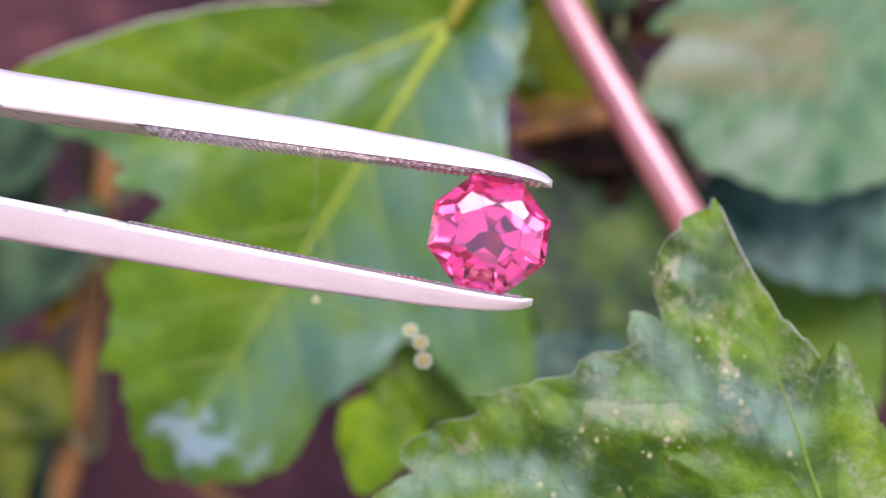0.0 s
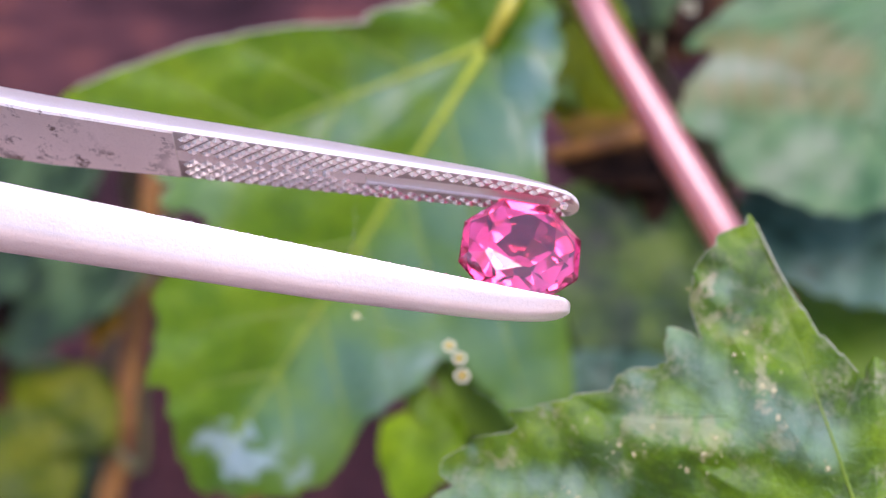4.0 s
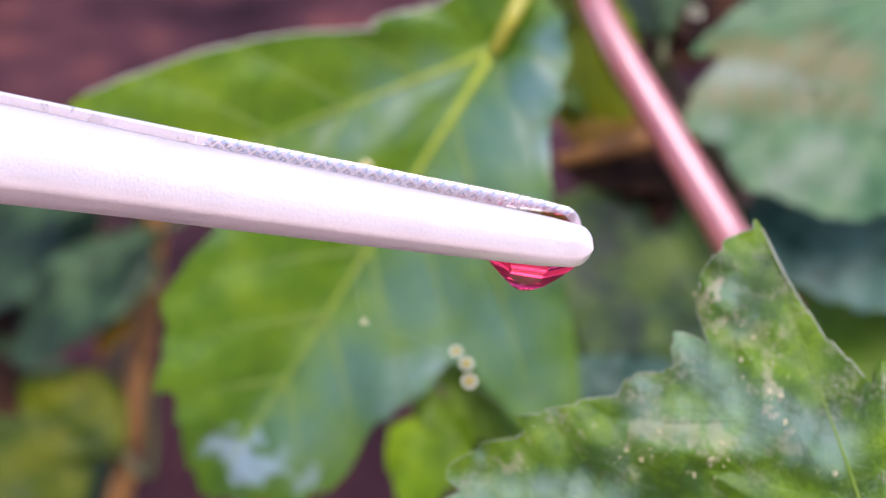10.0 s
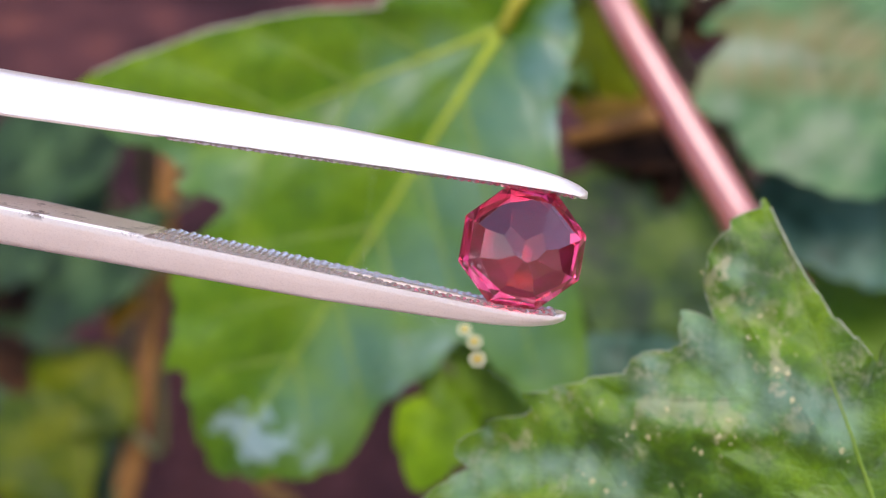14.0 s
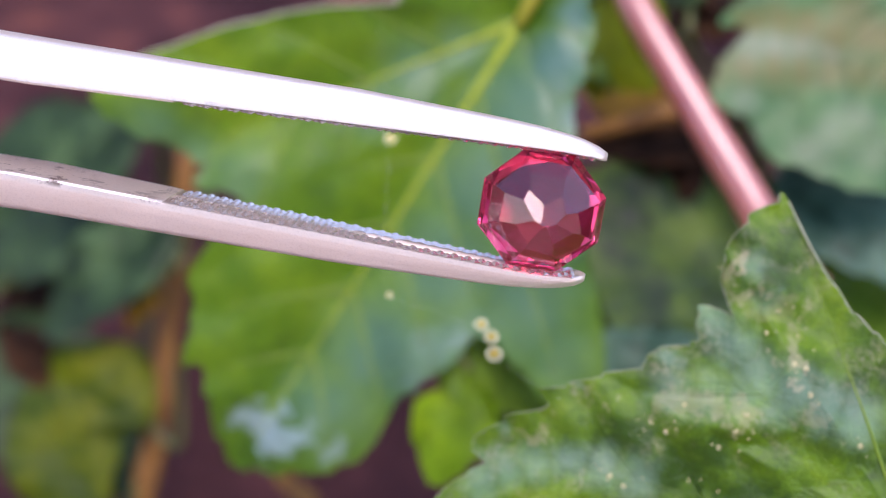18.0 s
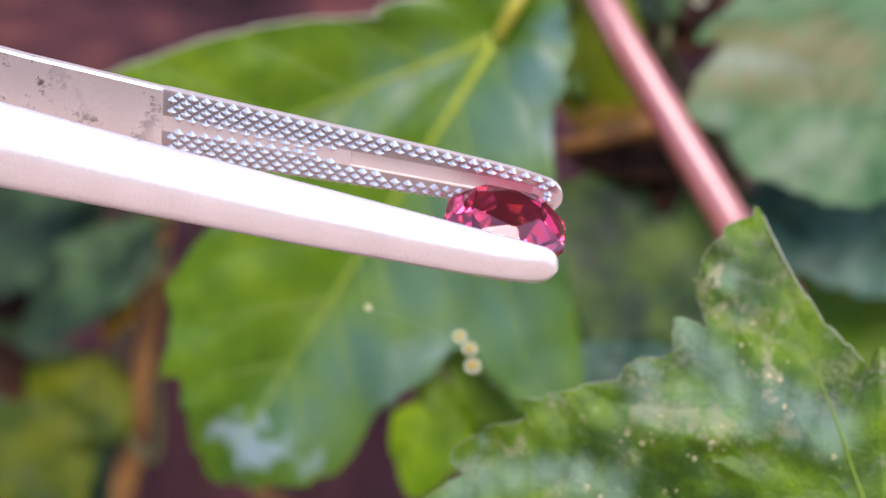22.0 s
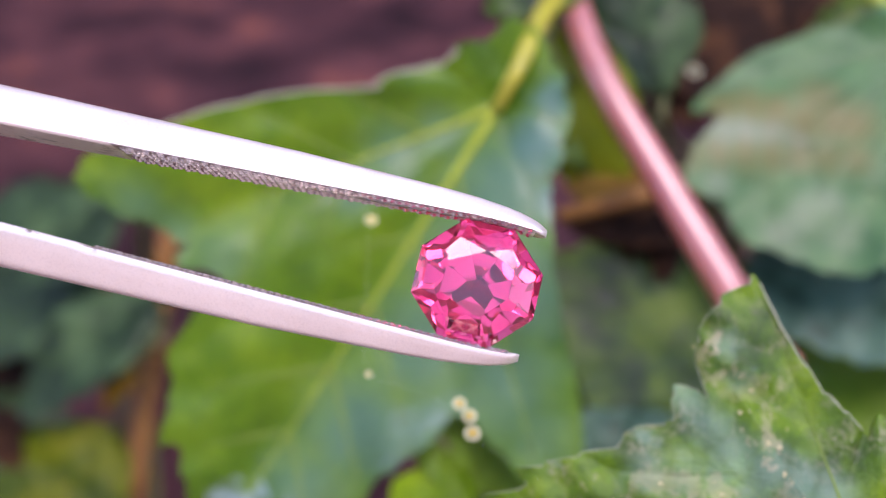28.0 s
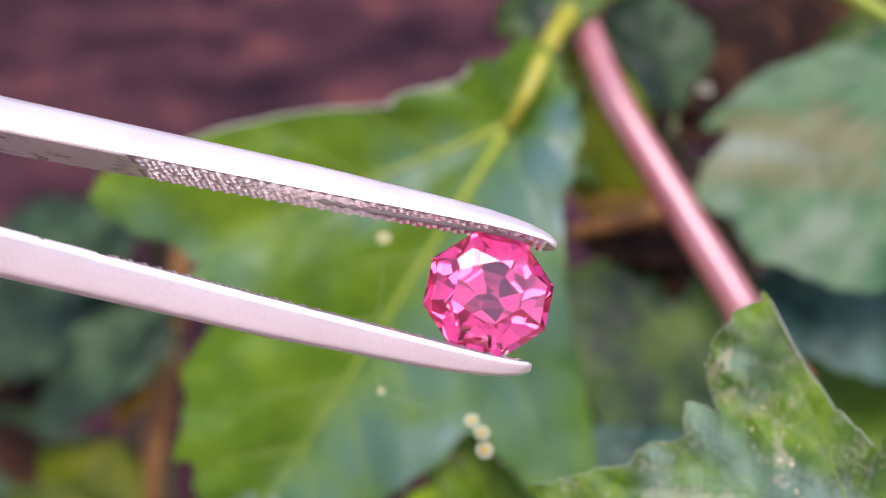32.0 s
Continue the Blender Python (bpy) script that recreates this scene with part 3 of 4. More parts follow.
# ---------------------------------------------------------------- leaves
class LeafForm:
    """A palmate leaf blade about its petiole: outline by angle, creased along its main veins."""

    def __init__(self, shape, veins, seed=0, crease=0.9, quilt=0.35, pitch=5.0, wave=0.5, sag=0.0, tooth=0.6, tooth_pitch=3.2, n=360, dents=(), leans=(), pucker=0.2):
        self.dents, self.leans, self.pucker = dents, leans, pucker
        self.veins, self.crease, self.quilt, self.pitch, self.wave, self.sag, self.seed = veins, crease, quilt, pitch, wave, sag, seed
        th = np.arange(n) * 360.0 / n
        a = np.array([k[0] for k in shape], float)
        r = np.array([k[1] for k in shape], float)
        rr = np.interp(th, a, r, period=360)
        rr = 0.25 * np.roll(rr, 1) + 0.5 * rr + 0.25 * np.roll(rr, -1)
        x, y = rr * np.cos(np.radians(th)), rr * np.sin(np.radians(th))
        step = np.hypot(np.diff(x, append=x[0]), np.diff(y, append=y[0]))
        arc = np.cumsum(step) + 0.4 * np.sin(np.cumsum(step) * 0.7 + seed)
        saw = (arc / tooth_pitch) % 1.0
        rr = rr - tooth * (1 - saw) ** 1.5 * np.minimum(1, rr / 10)
        self.th, self.rr = th, rr

    def reach(self, deg):
        return float(np.interp(deg % 360, self.th, self.rr, period=360))

    def height(self, r, deg):
        """Height in mm at r mm from the petiole in the direction deg."""
        best, along = 1e9, 0.0
        for a, _ in self.veins:
            d = radians((deg - a + 180) % 360 - 180)
            if abs(d) < 1.5:
                s = r * abs(math.sin(d))
            else:
                s = r
            if s < best:
                best, along = s, r * math.cos(d)
        h = self.crease * (1 - math.exp(-(best / 3.5) ** 2)) - 0.03 * best * self.crease
        c = along - 0.9 * best
        wob = 1.6 * noise.noise(Vector((r * 0.11 * math.cos(radians(deg)), r * 0.11 * math.sin(radians(deg)), self.seed * 1.7)))
        h += self.quilt * (abs(math.sin(math.pi * (c + wob) / self.pitch)) - 0.5) * min(1, best / 2.5)
        h += self.pucker * noise.noise(Vector((r * 0.33 * math.cos(radians(deg)), r * 0.33 * math.sin(radians(deg)), self.seed * 5.3)))
        rho = r / max(1.0, self.reach(deg))
        h += self.wave * rho ** 3 * math.sin(radians(deg) * 7 + self.seed) + 0.5 * self.wave * noise.noise(Vector((r * 0.06 * math.cos(radians(deg)), r * 0.06 * math.sin(radians(deg)), self.seed * 3.1)))
        x, y = r * math.cos(radians(deg)), r * math.sin(radians(deg))
        for a, side, k in self.leans:
            d = radians((deg - a + 180) % 360 - 180)
            s = r * math.sin(d) * side
            if s > 0:
                h += k * (math.hypot(s, 1.5) - 1.5)
        for dx, dy, amp, wide in self.dents:
            h += amp * math.exp(-((x - dx) ** 2 + (y - dy) ** 2) / wide ** 2)
        return h - self.sag * r * r

    def point(self, r, deg, lift=0.0):
        w = radians(deg)
        return Vector((r * math.cos(w), r * math.sin(w), self.height(r, deg) + lift)) * MM


def leaf_blade(form, mat, m, parent, rings=22, thick=0.22, label="", vein_mat=None, side_mat=None, vein_size=0.55, minor=0.68, laterals=True, rims=(), name="leaf"):
    n = len(form.th)
    top = [form.point(0.01, 0)]
    for i in range(1, rings + 1):
        f = (i / rings) ** 0.85
        for a, r in zip(form.th, form.rr):
            top.append(form.point(r * f, a))
    low = [v - Vector((0, 0, thick * MM)) for v in top]
    N = len(top)
    fs = []
    for k in range(n):
        k2 = (k + 1) % n
        fs.append((0, 1 + k, 1 + k2))
        fs.append((N, N + 1 + k2, N + 1 + k))
        for i in range(rings - 1):
            a, b = 1 + i * n, 1 + (i + 1) * n
            fs.append((a + k, b + k, b + k2, a + k2))
            fs.append((N + a + k, N + a + k2, N + b + k2, N + b + k))
        b = 1 + (rings - 1) * n
        fs.append((b + k, N + b + k, N + b + k2, b + k2))
    ob = mesh_object(name, top + low, fs, mat, parent, label, sharp=60)
    ob.matrix_basis = m
    for a0, a1, rad in rims:
        path = [form.point(form.reach(a), a, -0.08) for a in np.linspace(a0, a1, max(12, int(abs(a1 - a0) * 1.2)))]
        v, f = tube(path, [rad * MM] * len(path), 6)
        mesh_object("margin", v, f, EDGE, ob, "pale downy leaf margin")
    vm = vein_mat or VEIN
    for rank, (a, reach) in enumerate(form.veins):
        broad = 1.0 if rank == 0 else minor
        L = min(reach, form.reach(a)) * 0.97
        pts = [form.point(L * i / 20, a, 0.02) for i in range(21)]
        v, f = tube(pts, [broad * vein_size * MM * (0.12 + 0.88 * (1 - i / 20) ** 1.9) for i in range(21)], 8)
        mesh_object("main_vein", v, f, vm, ob)
        if not laterals:
            continue
        for side in (1, -1):
            c = form.pitch
            while c < L - 3:
                path = []
                for i in range(15):
                    s = i * 1.6
                    al = c + 0.9 * s
                    r, deg = math.hypot(al, s), a + side * math.degrees(math.atan2(s, al))
                    nearest = min(form.veins, key=lambda q: abs((deg - q[0] + 180) % 360 - 180))
                    if r > form.reach(deg) * 0.95 or (nearest[0] != a and s > 2):
                        break
                    path.append(form.point(r, deg, 0.0))
                if len(path) > 3:
                    v, f = tube(path, [vein_size * MM * 0.42 * (1 - 0.75 * i / len(path)) for i in range(len(path))], 6)
                    mesh_object("side_vein", v, f, side_mat or vm, ob)
                c += form.pitch
    return ob


def ovate(length, width, tip=1.0):
    """Outline of a simple pointed leaf along angle 0."""
    out = []
    for i in range(1, 16):
        u = i / 16
        x = length * u
        y = width / 2 * math.sin(math.pi * u ** 0.75) ** 0.9
        out.append((math.degrees(math.atan2(y, x)), math.hypot(x, y)))
    pts = [(0, length)] + sorted(out) + [(100, width * 0.12), (180, width * 0.08), (260, width * 0.12)]
    pts += sorted((360 - a, r) for a, r in out)
    return pts



plant = empty("plant", (0.05, 0.16, 0))
tagged(plant, "red-stemmed garden plant with lobed toothed green leaves", "plant")
FORM_A = LeafForm(LEAF_A_SHAPE, LEAF_A_VEINS, 1, crease=1.6, quilt=0.3, pitch=8.0, wave=0.45, pucker=0.25, tooth=0.9, tooth_pitch=4.6, n=720,
                  dents=((43, -23, 1.6, 5.0), (36, -7, 1.2, 5.0), (15, 6, 2.4, 8.0)), leans=LEAF_A_LEANS)
FORM_B = LeafForm(LEAF_B_SHAPE, LEAF_B_VEINS, 2, crease=1.1, quilt=0.75, pitch=4.2, wave=0.5, pucker=0.3, tooth=0.42, tooth_pitch=2.3, n=720,
                  dents=((-12.5, -12, 0.7, 2.2), (-10.5, -10, 0.7, 2.2), (-9, -7.5, 0.7, 2.2), (-7.5, -5, 0.7, 2.2), (-7.3, -14, 0.6, 2.0), (-7.4, -11, 0.6, 2.0), (-7, -8.5, 0.6, 2.0), (-1.5, -26, 0.7, 2.2), (-2.5, -22, 0.7, 2.2), (-2.5, -18, 0.7, 2.2), (-17, -8, 0.5, 1.8)))
FORM_C = LeafForm(LEAF_C_SHAPE, LEAF_C_VEINS, 3, crease=1.4, quilt=0.35, pitch=7.0, wave=0.8, tooth=0.6, tooth_pitch=4)


def on_plant(m):
    return Matrix.Translation(-plant.location) @ m


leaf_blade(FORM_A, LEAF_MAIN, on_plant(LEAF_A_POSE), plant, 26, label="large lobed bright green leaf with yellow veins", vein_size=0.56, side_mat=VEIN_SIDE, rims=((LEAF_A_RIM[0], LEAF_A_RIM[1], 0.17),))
leaf_near = leaf_blade(FORM_B, LEAF_NEAR, on_plant(LEAF_B_POSE), plant, 30, label="toothed green leaf with tan scuffs, painted sheen and glint flecks", vein_mat=VEIN_NEAR, vein_size=0.15, minor=0.2, side_mat=LEAF_NEAR, rims=((LEAF_B_RIM[0], LEAF_B_RIM[1], 0.08), (LEAF_B_RIM_LOBES[0], LEAF_B_RIM_LOBES[1], 0.05)))
leaf_blade(FORM_C, LEAF_PALE, on_plant(LEAF_C_POSE), plant, 20, label="pale green leaf mottled with beige", vein_mat=LEAF_PALE, side_mat=LEAF_PALE, vein_size=0.5)


def simple_leaf(base, tip, width, mat, owner, face=(0, -0.5, 0.85), label="", seed=5, curl=0.004):
    """A pointed leaf from base to tip (world metres), its upper face turned to the given direction."""
    b, t = Vector(base), Vector(tip)
    x = (t - b).normalized()
    z = Vector(face)
    z = (z - x * z.dot(x)).normalized()
    y = z.cross(x)
    m = Matrix.Translation(b) @ Matrix((x, y, z)).transposed().to_4x4()
    L = (t - b).length / MM
    form = LeafForm(ovate(L, width), [(0, L)], seed, crease=1.0, quilt=0.5, pitch=6, wave=1.2, sag=curl, tooth=0.7, tooth_pitch=4, n=160)
    ob = leaf_blade(form, mat, Matrix.Translation(-owner.location) @ m, owner, 14, label=label, vein_mat=mat, vein_size=0.4)
    root = owner.location + Vector((0, 0, -0.004))
    mid = b.lerp(root, 0.5) + Vector((0, 0.012, 0.014))
    v, f = tube([p - owner.location for p in spline([b - x * 0.001, b - x * 0.006 + Vector((0, 0.004, -0.002)), mid, root], 16)], [0.5 * MM + 0.03 * MM * i for i in range(17)], 8)
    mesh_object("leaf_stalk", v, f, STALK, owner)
    return ob


def stalk(name, ctrl, r0, r1, mat, owner, label="", sides=14, n=30):
    pts = [p - owner.location for p in spline(ctrl, n)]
    v, f = tube(pts, [MM * (r0 + (r1 - r0) * i / n) for i in range(n + 1)], sides)
    return mesh_object(name, v, f, mat, owner, label)


# stem and petioles
stalk("stem", [(0.0142, 0.1231, 0.1331), (0.0177, 0.1105, 0.1256), (0.0236, 0.1001, 0.1177), (0.0295, 0.0911, 0.1101), (0.0323, 0.088, 0.1056), (0.0359, 0.0857, 0.0955), (0.05, 0.14, -0.005)], 1.75, 2.2, STEM, plant, "smooth dusky red stem")
stalk("petiole", [(0.0144, 0.1212, 0.1321), (0.0106, 0.1085, 0.1323), (0.0079, 0.1008, 0.1301), (0.0058, 0.1, 0.1259)], 1.3, 0.62, PETIOLE, plant, "yellow-green leaf stalk")
stalk("petiole", [(0.0359, 0.0857, 0.0955), (0.0369, 0.0623, 0.1021), (0.0276, 0.0432, 0.1166)], 1.2, 0.8, VEIN_NEAR, plant)
stalk("petiole", [(0.0146, 0.1225, 0.1323), (0.0389, 0.1337, 0.1343), (0.0605, 0.1214, 0.1254)], 1.2, 1.0, VEIN, plant)

backing = empty("low_plant", (0.075, 0.215, 0))
tagged(backing, "low plant with shade-toned dark and lime leaves, orange twig", "plant")
weed = empty("low_plant", (-0.075, 0.225, 0))
tagged(weed, "weed with shade-toned dark and olive-yellow leaves, dry twig", "plant")
simple_leaf((0.0153, 0.1221, 0.1265), (0.0205, 0.1108, 0.1066), 14, LEAF_OLIVE, backing, seed=6, label="narrow yellow-green leaf")
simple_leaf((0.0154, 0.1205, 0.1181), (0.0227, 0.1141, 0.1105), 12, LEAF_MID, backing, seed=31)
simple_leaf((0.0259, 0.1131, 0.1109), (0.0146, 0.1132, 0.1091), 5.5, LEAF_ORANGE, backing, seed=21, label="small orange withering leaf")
# dark leaf-shaped sheets put where the ground lies in shadow
simple_leaf((0.0321, 0.1165, 0.1050), (0.0151, 0.1146, 0.1049), 12, LEAF_BROWN, backing, seed=16, label="dark brown leaf-shaped sheet for shadowed ground")
simple_leaf((0.0258, 0.1175, 0.1038), (0.0282, 0.1105, 0.0971), 9, LEAF_BROWN, backing, seed=32)
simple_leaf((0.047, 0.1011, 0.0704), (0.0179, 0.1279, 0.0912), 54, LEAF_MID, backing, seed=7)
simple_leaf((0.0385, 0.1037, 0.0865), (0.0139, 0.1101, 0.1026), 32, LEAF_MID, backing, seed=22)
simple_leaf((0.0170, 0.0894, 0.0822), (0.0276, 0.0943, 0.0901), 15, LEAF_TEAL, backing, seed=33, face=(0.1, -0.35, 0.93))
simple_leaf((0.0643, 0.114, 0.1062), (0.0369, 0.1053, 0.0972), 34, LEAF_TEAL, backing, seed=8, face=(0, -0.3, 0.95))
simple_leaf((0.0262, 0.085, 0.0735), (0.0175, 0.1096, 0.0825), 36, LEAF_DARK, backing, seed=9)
simple_leaf((0.0389, 0.0963, 0.0809), (0.0611, 0.111, 0.0932), 32, LEAF_SUN_TONE, backing, seed=10)
simple_leaf((-0.0456, 0.1433, 0.0745), (-0.0692, 0.1286, 0.0613), 17, LEAF_DEEP, weed, seed=11, face=(0.2, -0.2, 0.95), label="dark bluish-green leaf, shade in its colour")
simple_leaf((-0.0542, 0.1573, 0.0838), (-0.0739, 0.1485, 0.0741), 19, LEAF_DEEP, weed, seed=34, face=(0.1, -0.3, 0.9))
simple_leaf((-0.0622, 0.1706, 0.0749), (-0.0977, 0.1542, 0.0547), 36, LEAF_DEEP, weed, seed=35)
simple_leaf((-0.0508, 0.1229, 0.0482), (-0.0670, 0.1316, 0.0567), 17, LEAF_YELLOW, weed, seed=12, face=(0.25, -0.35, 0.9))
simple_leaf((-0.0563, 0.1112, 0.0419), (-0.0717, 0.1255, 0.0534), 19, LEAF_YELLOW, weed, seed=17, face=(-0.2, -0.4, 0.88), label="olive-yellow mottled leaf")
simple_leaf((-0.0788, 0.1401, 0.0526), (-0.0662, 0.1337, 0.0424), 9, LEAF_BROWN, weed, seed=36, label="curled brown leaf shape, dry-leaf colour")
# added to cover a gap where soil shows
simple_leaf((-0.0755, 0.1625, 0.0495), (-0.0905, 0.1565, 0.0400), 15, LEAF_BROWN, weed, seed=44, label="curled brown leaf shape, dry-leaf colour")
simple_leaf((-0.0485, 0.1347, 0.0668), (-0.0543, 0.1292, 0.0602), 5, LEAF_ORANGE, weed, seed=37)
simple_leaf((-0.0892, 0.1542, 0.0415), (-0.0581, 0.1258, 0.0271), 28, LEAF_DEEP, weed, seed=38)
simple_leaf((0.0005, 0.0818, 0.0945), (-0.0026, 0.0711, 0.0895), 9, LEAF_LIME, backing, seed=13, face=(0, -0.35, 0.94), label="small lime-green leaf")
simple_leaf((0.0016, 0.0898, 0.0994), (0.0112, 0.0827, 0.0896), 20, LEAF_SUN_TONE, backing, seed=39, face=(0.1, -0.4, 0.9))
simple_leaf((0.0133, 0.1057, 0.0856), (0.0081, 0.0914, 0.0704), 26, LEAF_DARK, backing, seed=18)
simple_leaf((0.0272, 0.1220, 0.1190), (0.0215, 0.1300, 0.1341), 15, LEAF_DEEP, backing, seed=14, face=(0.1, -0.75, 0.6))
# dark leaf-shaped sheets added to darken the soil behind
simple_leaf((0.0323, 0.1405, 0.1072), (0.0481, 0.1564, 0.1241), 24, LEAF_BROWN, backing, seed=40, label="dark brown leaf-shaped sheet over soil")
simple_leaf((0.0511, 0.1550, 0.1120), (0.0720, 0.1680, 0.1330), 24, LEAF_BROWN, backing, seed=43)
simple_leaf((0.0428, 0.1397, 0.1073), (0.0307, 0.1555, 0.1247), 16, LEAF_BROWN, backing, seed=41)
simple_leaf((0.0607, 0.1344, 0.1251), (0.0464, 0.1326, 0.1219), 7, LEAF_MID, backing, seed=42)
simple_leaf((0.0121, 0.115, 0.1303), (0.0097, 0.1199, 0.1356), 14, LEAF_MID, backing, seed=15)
stalk("twig", [(-0.0476, 0.1627, 0.0761), (-0.0476, 0.1587, 0.0741), (-0.0493, 0.1485, 0.0598), (-0.0505, 0.1383, 0.0506), (-0.0512, 0.1265, 0.041), (-0.0545, 0.112, 0.026), (-0.058, 0.1, -0.01)], 1.7, 2.3, TWIG, weed, "dry orange-brown twig")
stalk("twig", [(-0.0293, 0.1153, 0.047), (-0.0269, 0.1114, 0.0467), (-0.0228, 0.1026, 0.0463), (-0.05, 0.12, -0.01)], 1.3, 1.6, TWIG, weed)
stalk("twig", [(0.0143, 0.1092, 0.108), (0.0197, 0.1074, 0.1107), (0.0275, 0.1108, 0.1103), (0.0488, 0.1311, 0.0957), (0.12, 0.22, -0.01)], 0.9, 1.6, TWIG, backing)


# ---------------------------------------------------------------- glint beads on an added thread
# thread added to carry beads that stand for blurred glints
thread = empty("glint_thread", (0.0022, 0.0567, 0.1202))
tagged(thread, "added thread strung with amber beads standing for out-of-focus glints", "thread")
stalk("strand", [(-0.0081, 0.1, 0.1263), (-0.0058, 0.0733, 0.1264), (-0.0056, 0.062, 0.1226), (-0.0017, 0.0576, 0.1233), (0.002, 0.0575, 0.1214), (0.0024, 0.0565, 0.1199), (0.0065, 0.0508, 0.1214)], 0.003, 0.003, FIBRE, thread, sides=5, n=60)


def bead_mesh():
    vs, fs = [], []
    prof = [(0.0, 0.26), (0.13, 0.23), (0.2, 0.14), (0.22, 0.0), (0.16, -0.1), (0.0, -0.13)]
    n = 14
    for r, z in prof:
        for k in range(n):
            w = 2 * math.pi * k / n
            vs.append((r * MM * math.cos(w), r * MM * math.sin(w), z * MM))
    for i in range(len(prof) - 1):
        for k in range(n):
            k2 = (k + 1) % n
            fs.append((i * n + k, (i + 1) * n + k, (i + 1) * n + k2, i * n + k2))
    return vs, fs


def ring_mesh(R, r):
    vs, fs = [], []
    n, s = 22, 6
    for i in range(n):
        w = 2 * math.pi * i / n
        for k in range(s):
            v = 2 * math.pi * k / s
            q = R + r * math.cos(v)
            vs.append((q * MM * math.cos(w), q * MM * math.sin(w), r * MM * math.sin(v)))
    for i in range(n):
        for k in range(s):
            fs.append((i * s + k, ((i + 1) % n) * s + k, ((i + 1) % n) * s + (k + 1) % s, i * s + (k + 1) % s))
    return vs, fs


BEAD_V, BEAD_F = bead_mesh()
RING_V, RING_F = ring_mesh(0.43, 0.075)
facing = pose(0, 0, 0, 27, 0, 0)   # beads turned to suit the camera's view, tipped up toward the sun
for place, size in (((0.0014, 0.0579, 0.1219), 0.96), ((0.0021, 0.0574, 0.1212), 1.04), ((0.0023, 0.0567, 0.1202), 1.14), ((-0.0056, 0.0741, 0.1276), 0.95), ((-0.0052, 0.0606, 0.1224), 0.5)):
    bd = mesh_object("glint_bead", BEAD_V, BEAD_F, GLINT_GOLD, thread)
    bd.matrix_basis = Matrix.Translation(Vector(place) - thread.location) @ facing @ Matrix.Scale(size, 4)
    mesh_object("rim", RING_V, RING_F, GLINT_RIM, bd)

# one floating ringed disc standing for an out-of-focus glint near the stem
for place, size in (((0.0289, 0.1135, 0.1246), 1.7),):
    bd = mesh_object("glint_disc", BEAD_V, BEAD_F, STALK, backing)
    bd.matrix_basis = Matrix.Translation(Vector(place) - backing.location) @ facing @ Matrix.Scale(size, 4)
    mesh_object("rim", RING_V, RING_F, DULL_GLINT_RIM, bd)

# small ringed gold beads standing for glints on the near leaf
rng = random.Random(4)
fleck_mesh = None
for a, r in LEAF_B_GLINTS:
    for k in range(4):
        size = rng.uniform(0.24, 0.38) if k == 0 else rng.uniform(0.1, 0.2)
        fl = new("glint_fleck", fleck_mesh) if fleck_mesh else mesh_object("glint_fleck", BEAD_V + RING_V, BEAD_F + [tuple(i + len(BEAD_V) for i in f) for f in RING_F], GLINT_FLECK)
        fleck_mesh = fl.data
        fl.parent = leaf_near
        at = FORM_B.point(r + (rng.gauss(0, 0.9) if k else 0), a + (rng.gauss(0, 1.6) if k else 0), 0.0)
        fl.matrix_basis = Matrix.Translation(at) @ pose(0, 0, 0, rng.uniform(-20, 20), rng.uniform(-20, 20), 0) @ Matrix.Scale(size, 4)


# ---------------------------------------------------------------- tweezers
# x runs to the tip, +y to one jaw, z across the jaws
def gap(s, sign=1):
    if sign > 0:
        return float(np.interp(s, [0, 3, 5, 14, 31, 60, 100, 135, 150], [3.22, 3.33, 3.25, 2.84, 2.12, 2.5, 3.1, 1.6, 0.02]))
    return float(np.interp(s, [0, 3, 5, 14, 31, 60, 100, 135, 150], [3.22, 3.33, 3.28, 3.08, 2.66, 2.9, 3.1, 1.6, 0.02]))


def half_width(s):
    w = float(np.interp(s, [0, 1, 3, 12, 23.3, 31, 60, 120, 150], [1.05, 1.18, 1.38, 1.78, 2.24, 2.64, 4.1, 4.4, 3.6]))
    return w * math.sqrt(max(0.02, 1 - max(0, 1 - s / 0.9) ** 2)) if s < 0.9 else w


def thickness(s):
    return float(np.interp(s, [0, 0.5, 1.5, 5, 14, 31, 60, 150], [0.4, 0.66, 0.92, 1.33, 1.86, 2.36, 2.4, 1.7]))


RECESS = 0.07
GROOVE_W, GROOVE_D = 0.5, 0.2


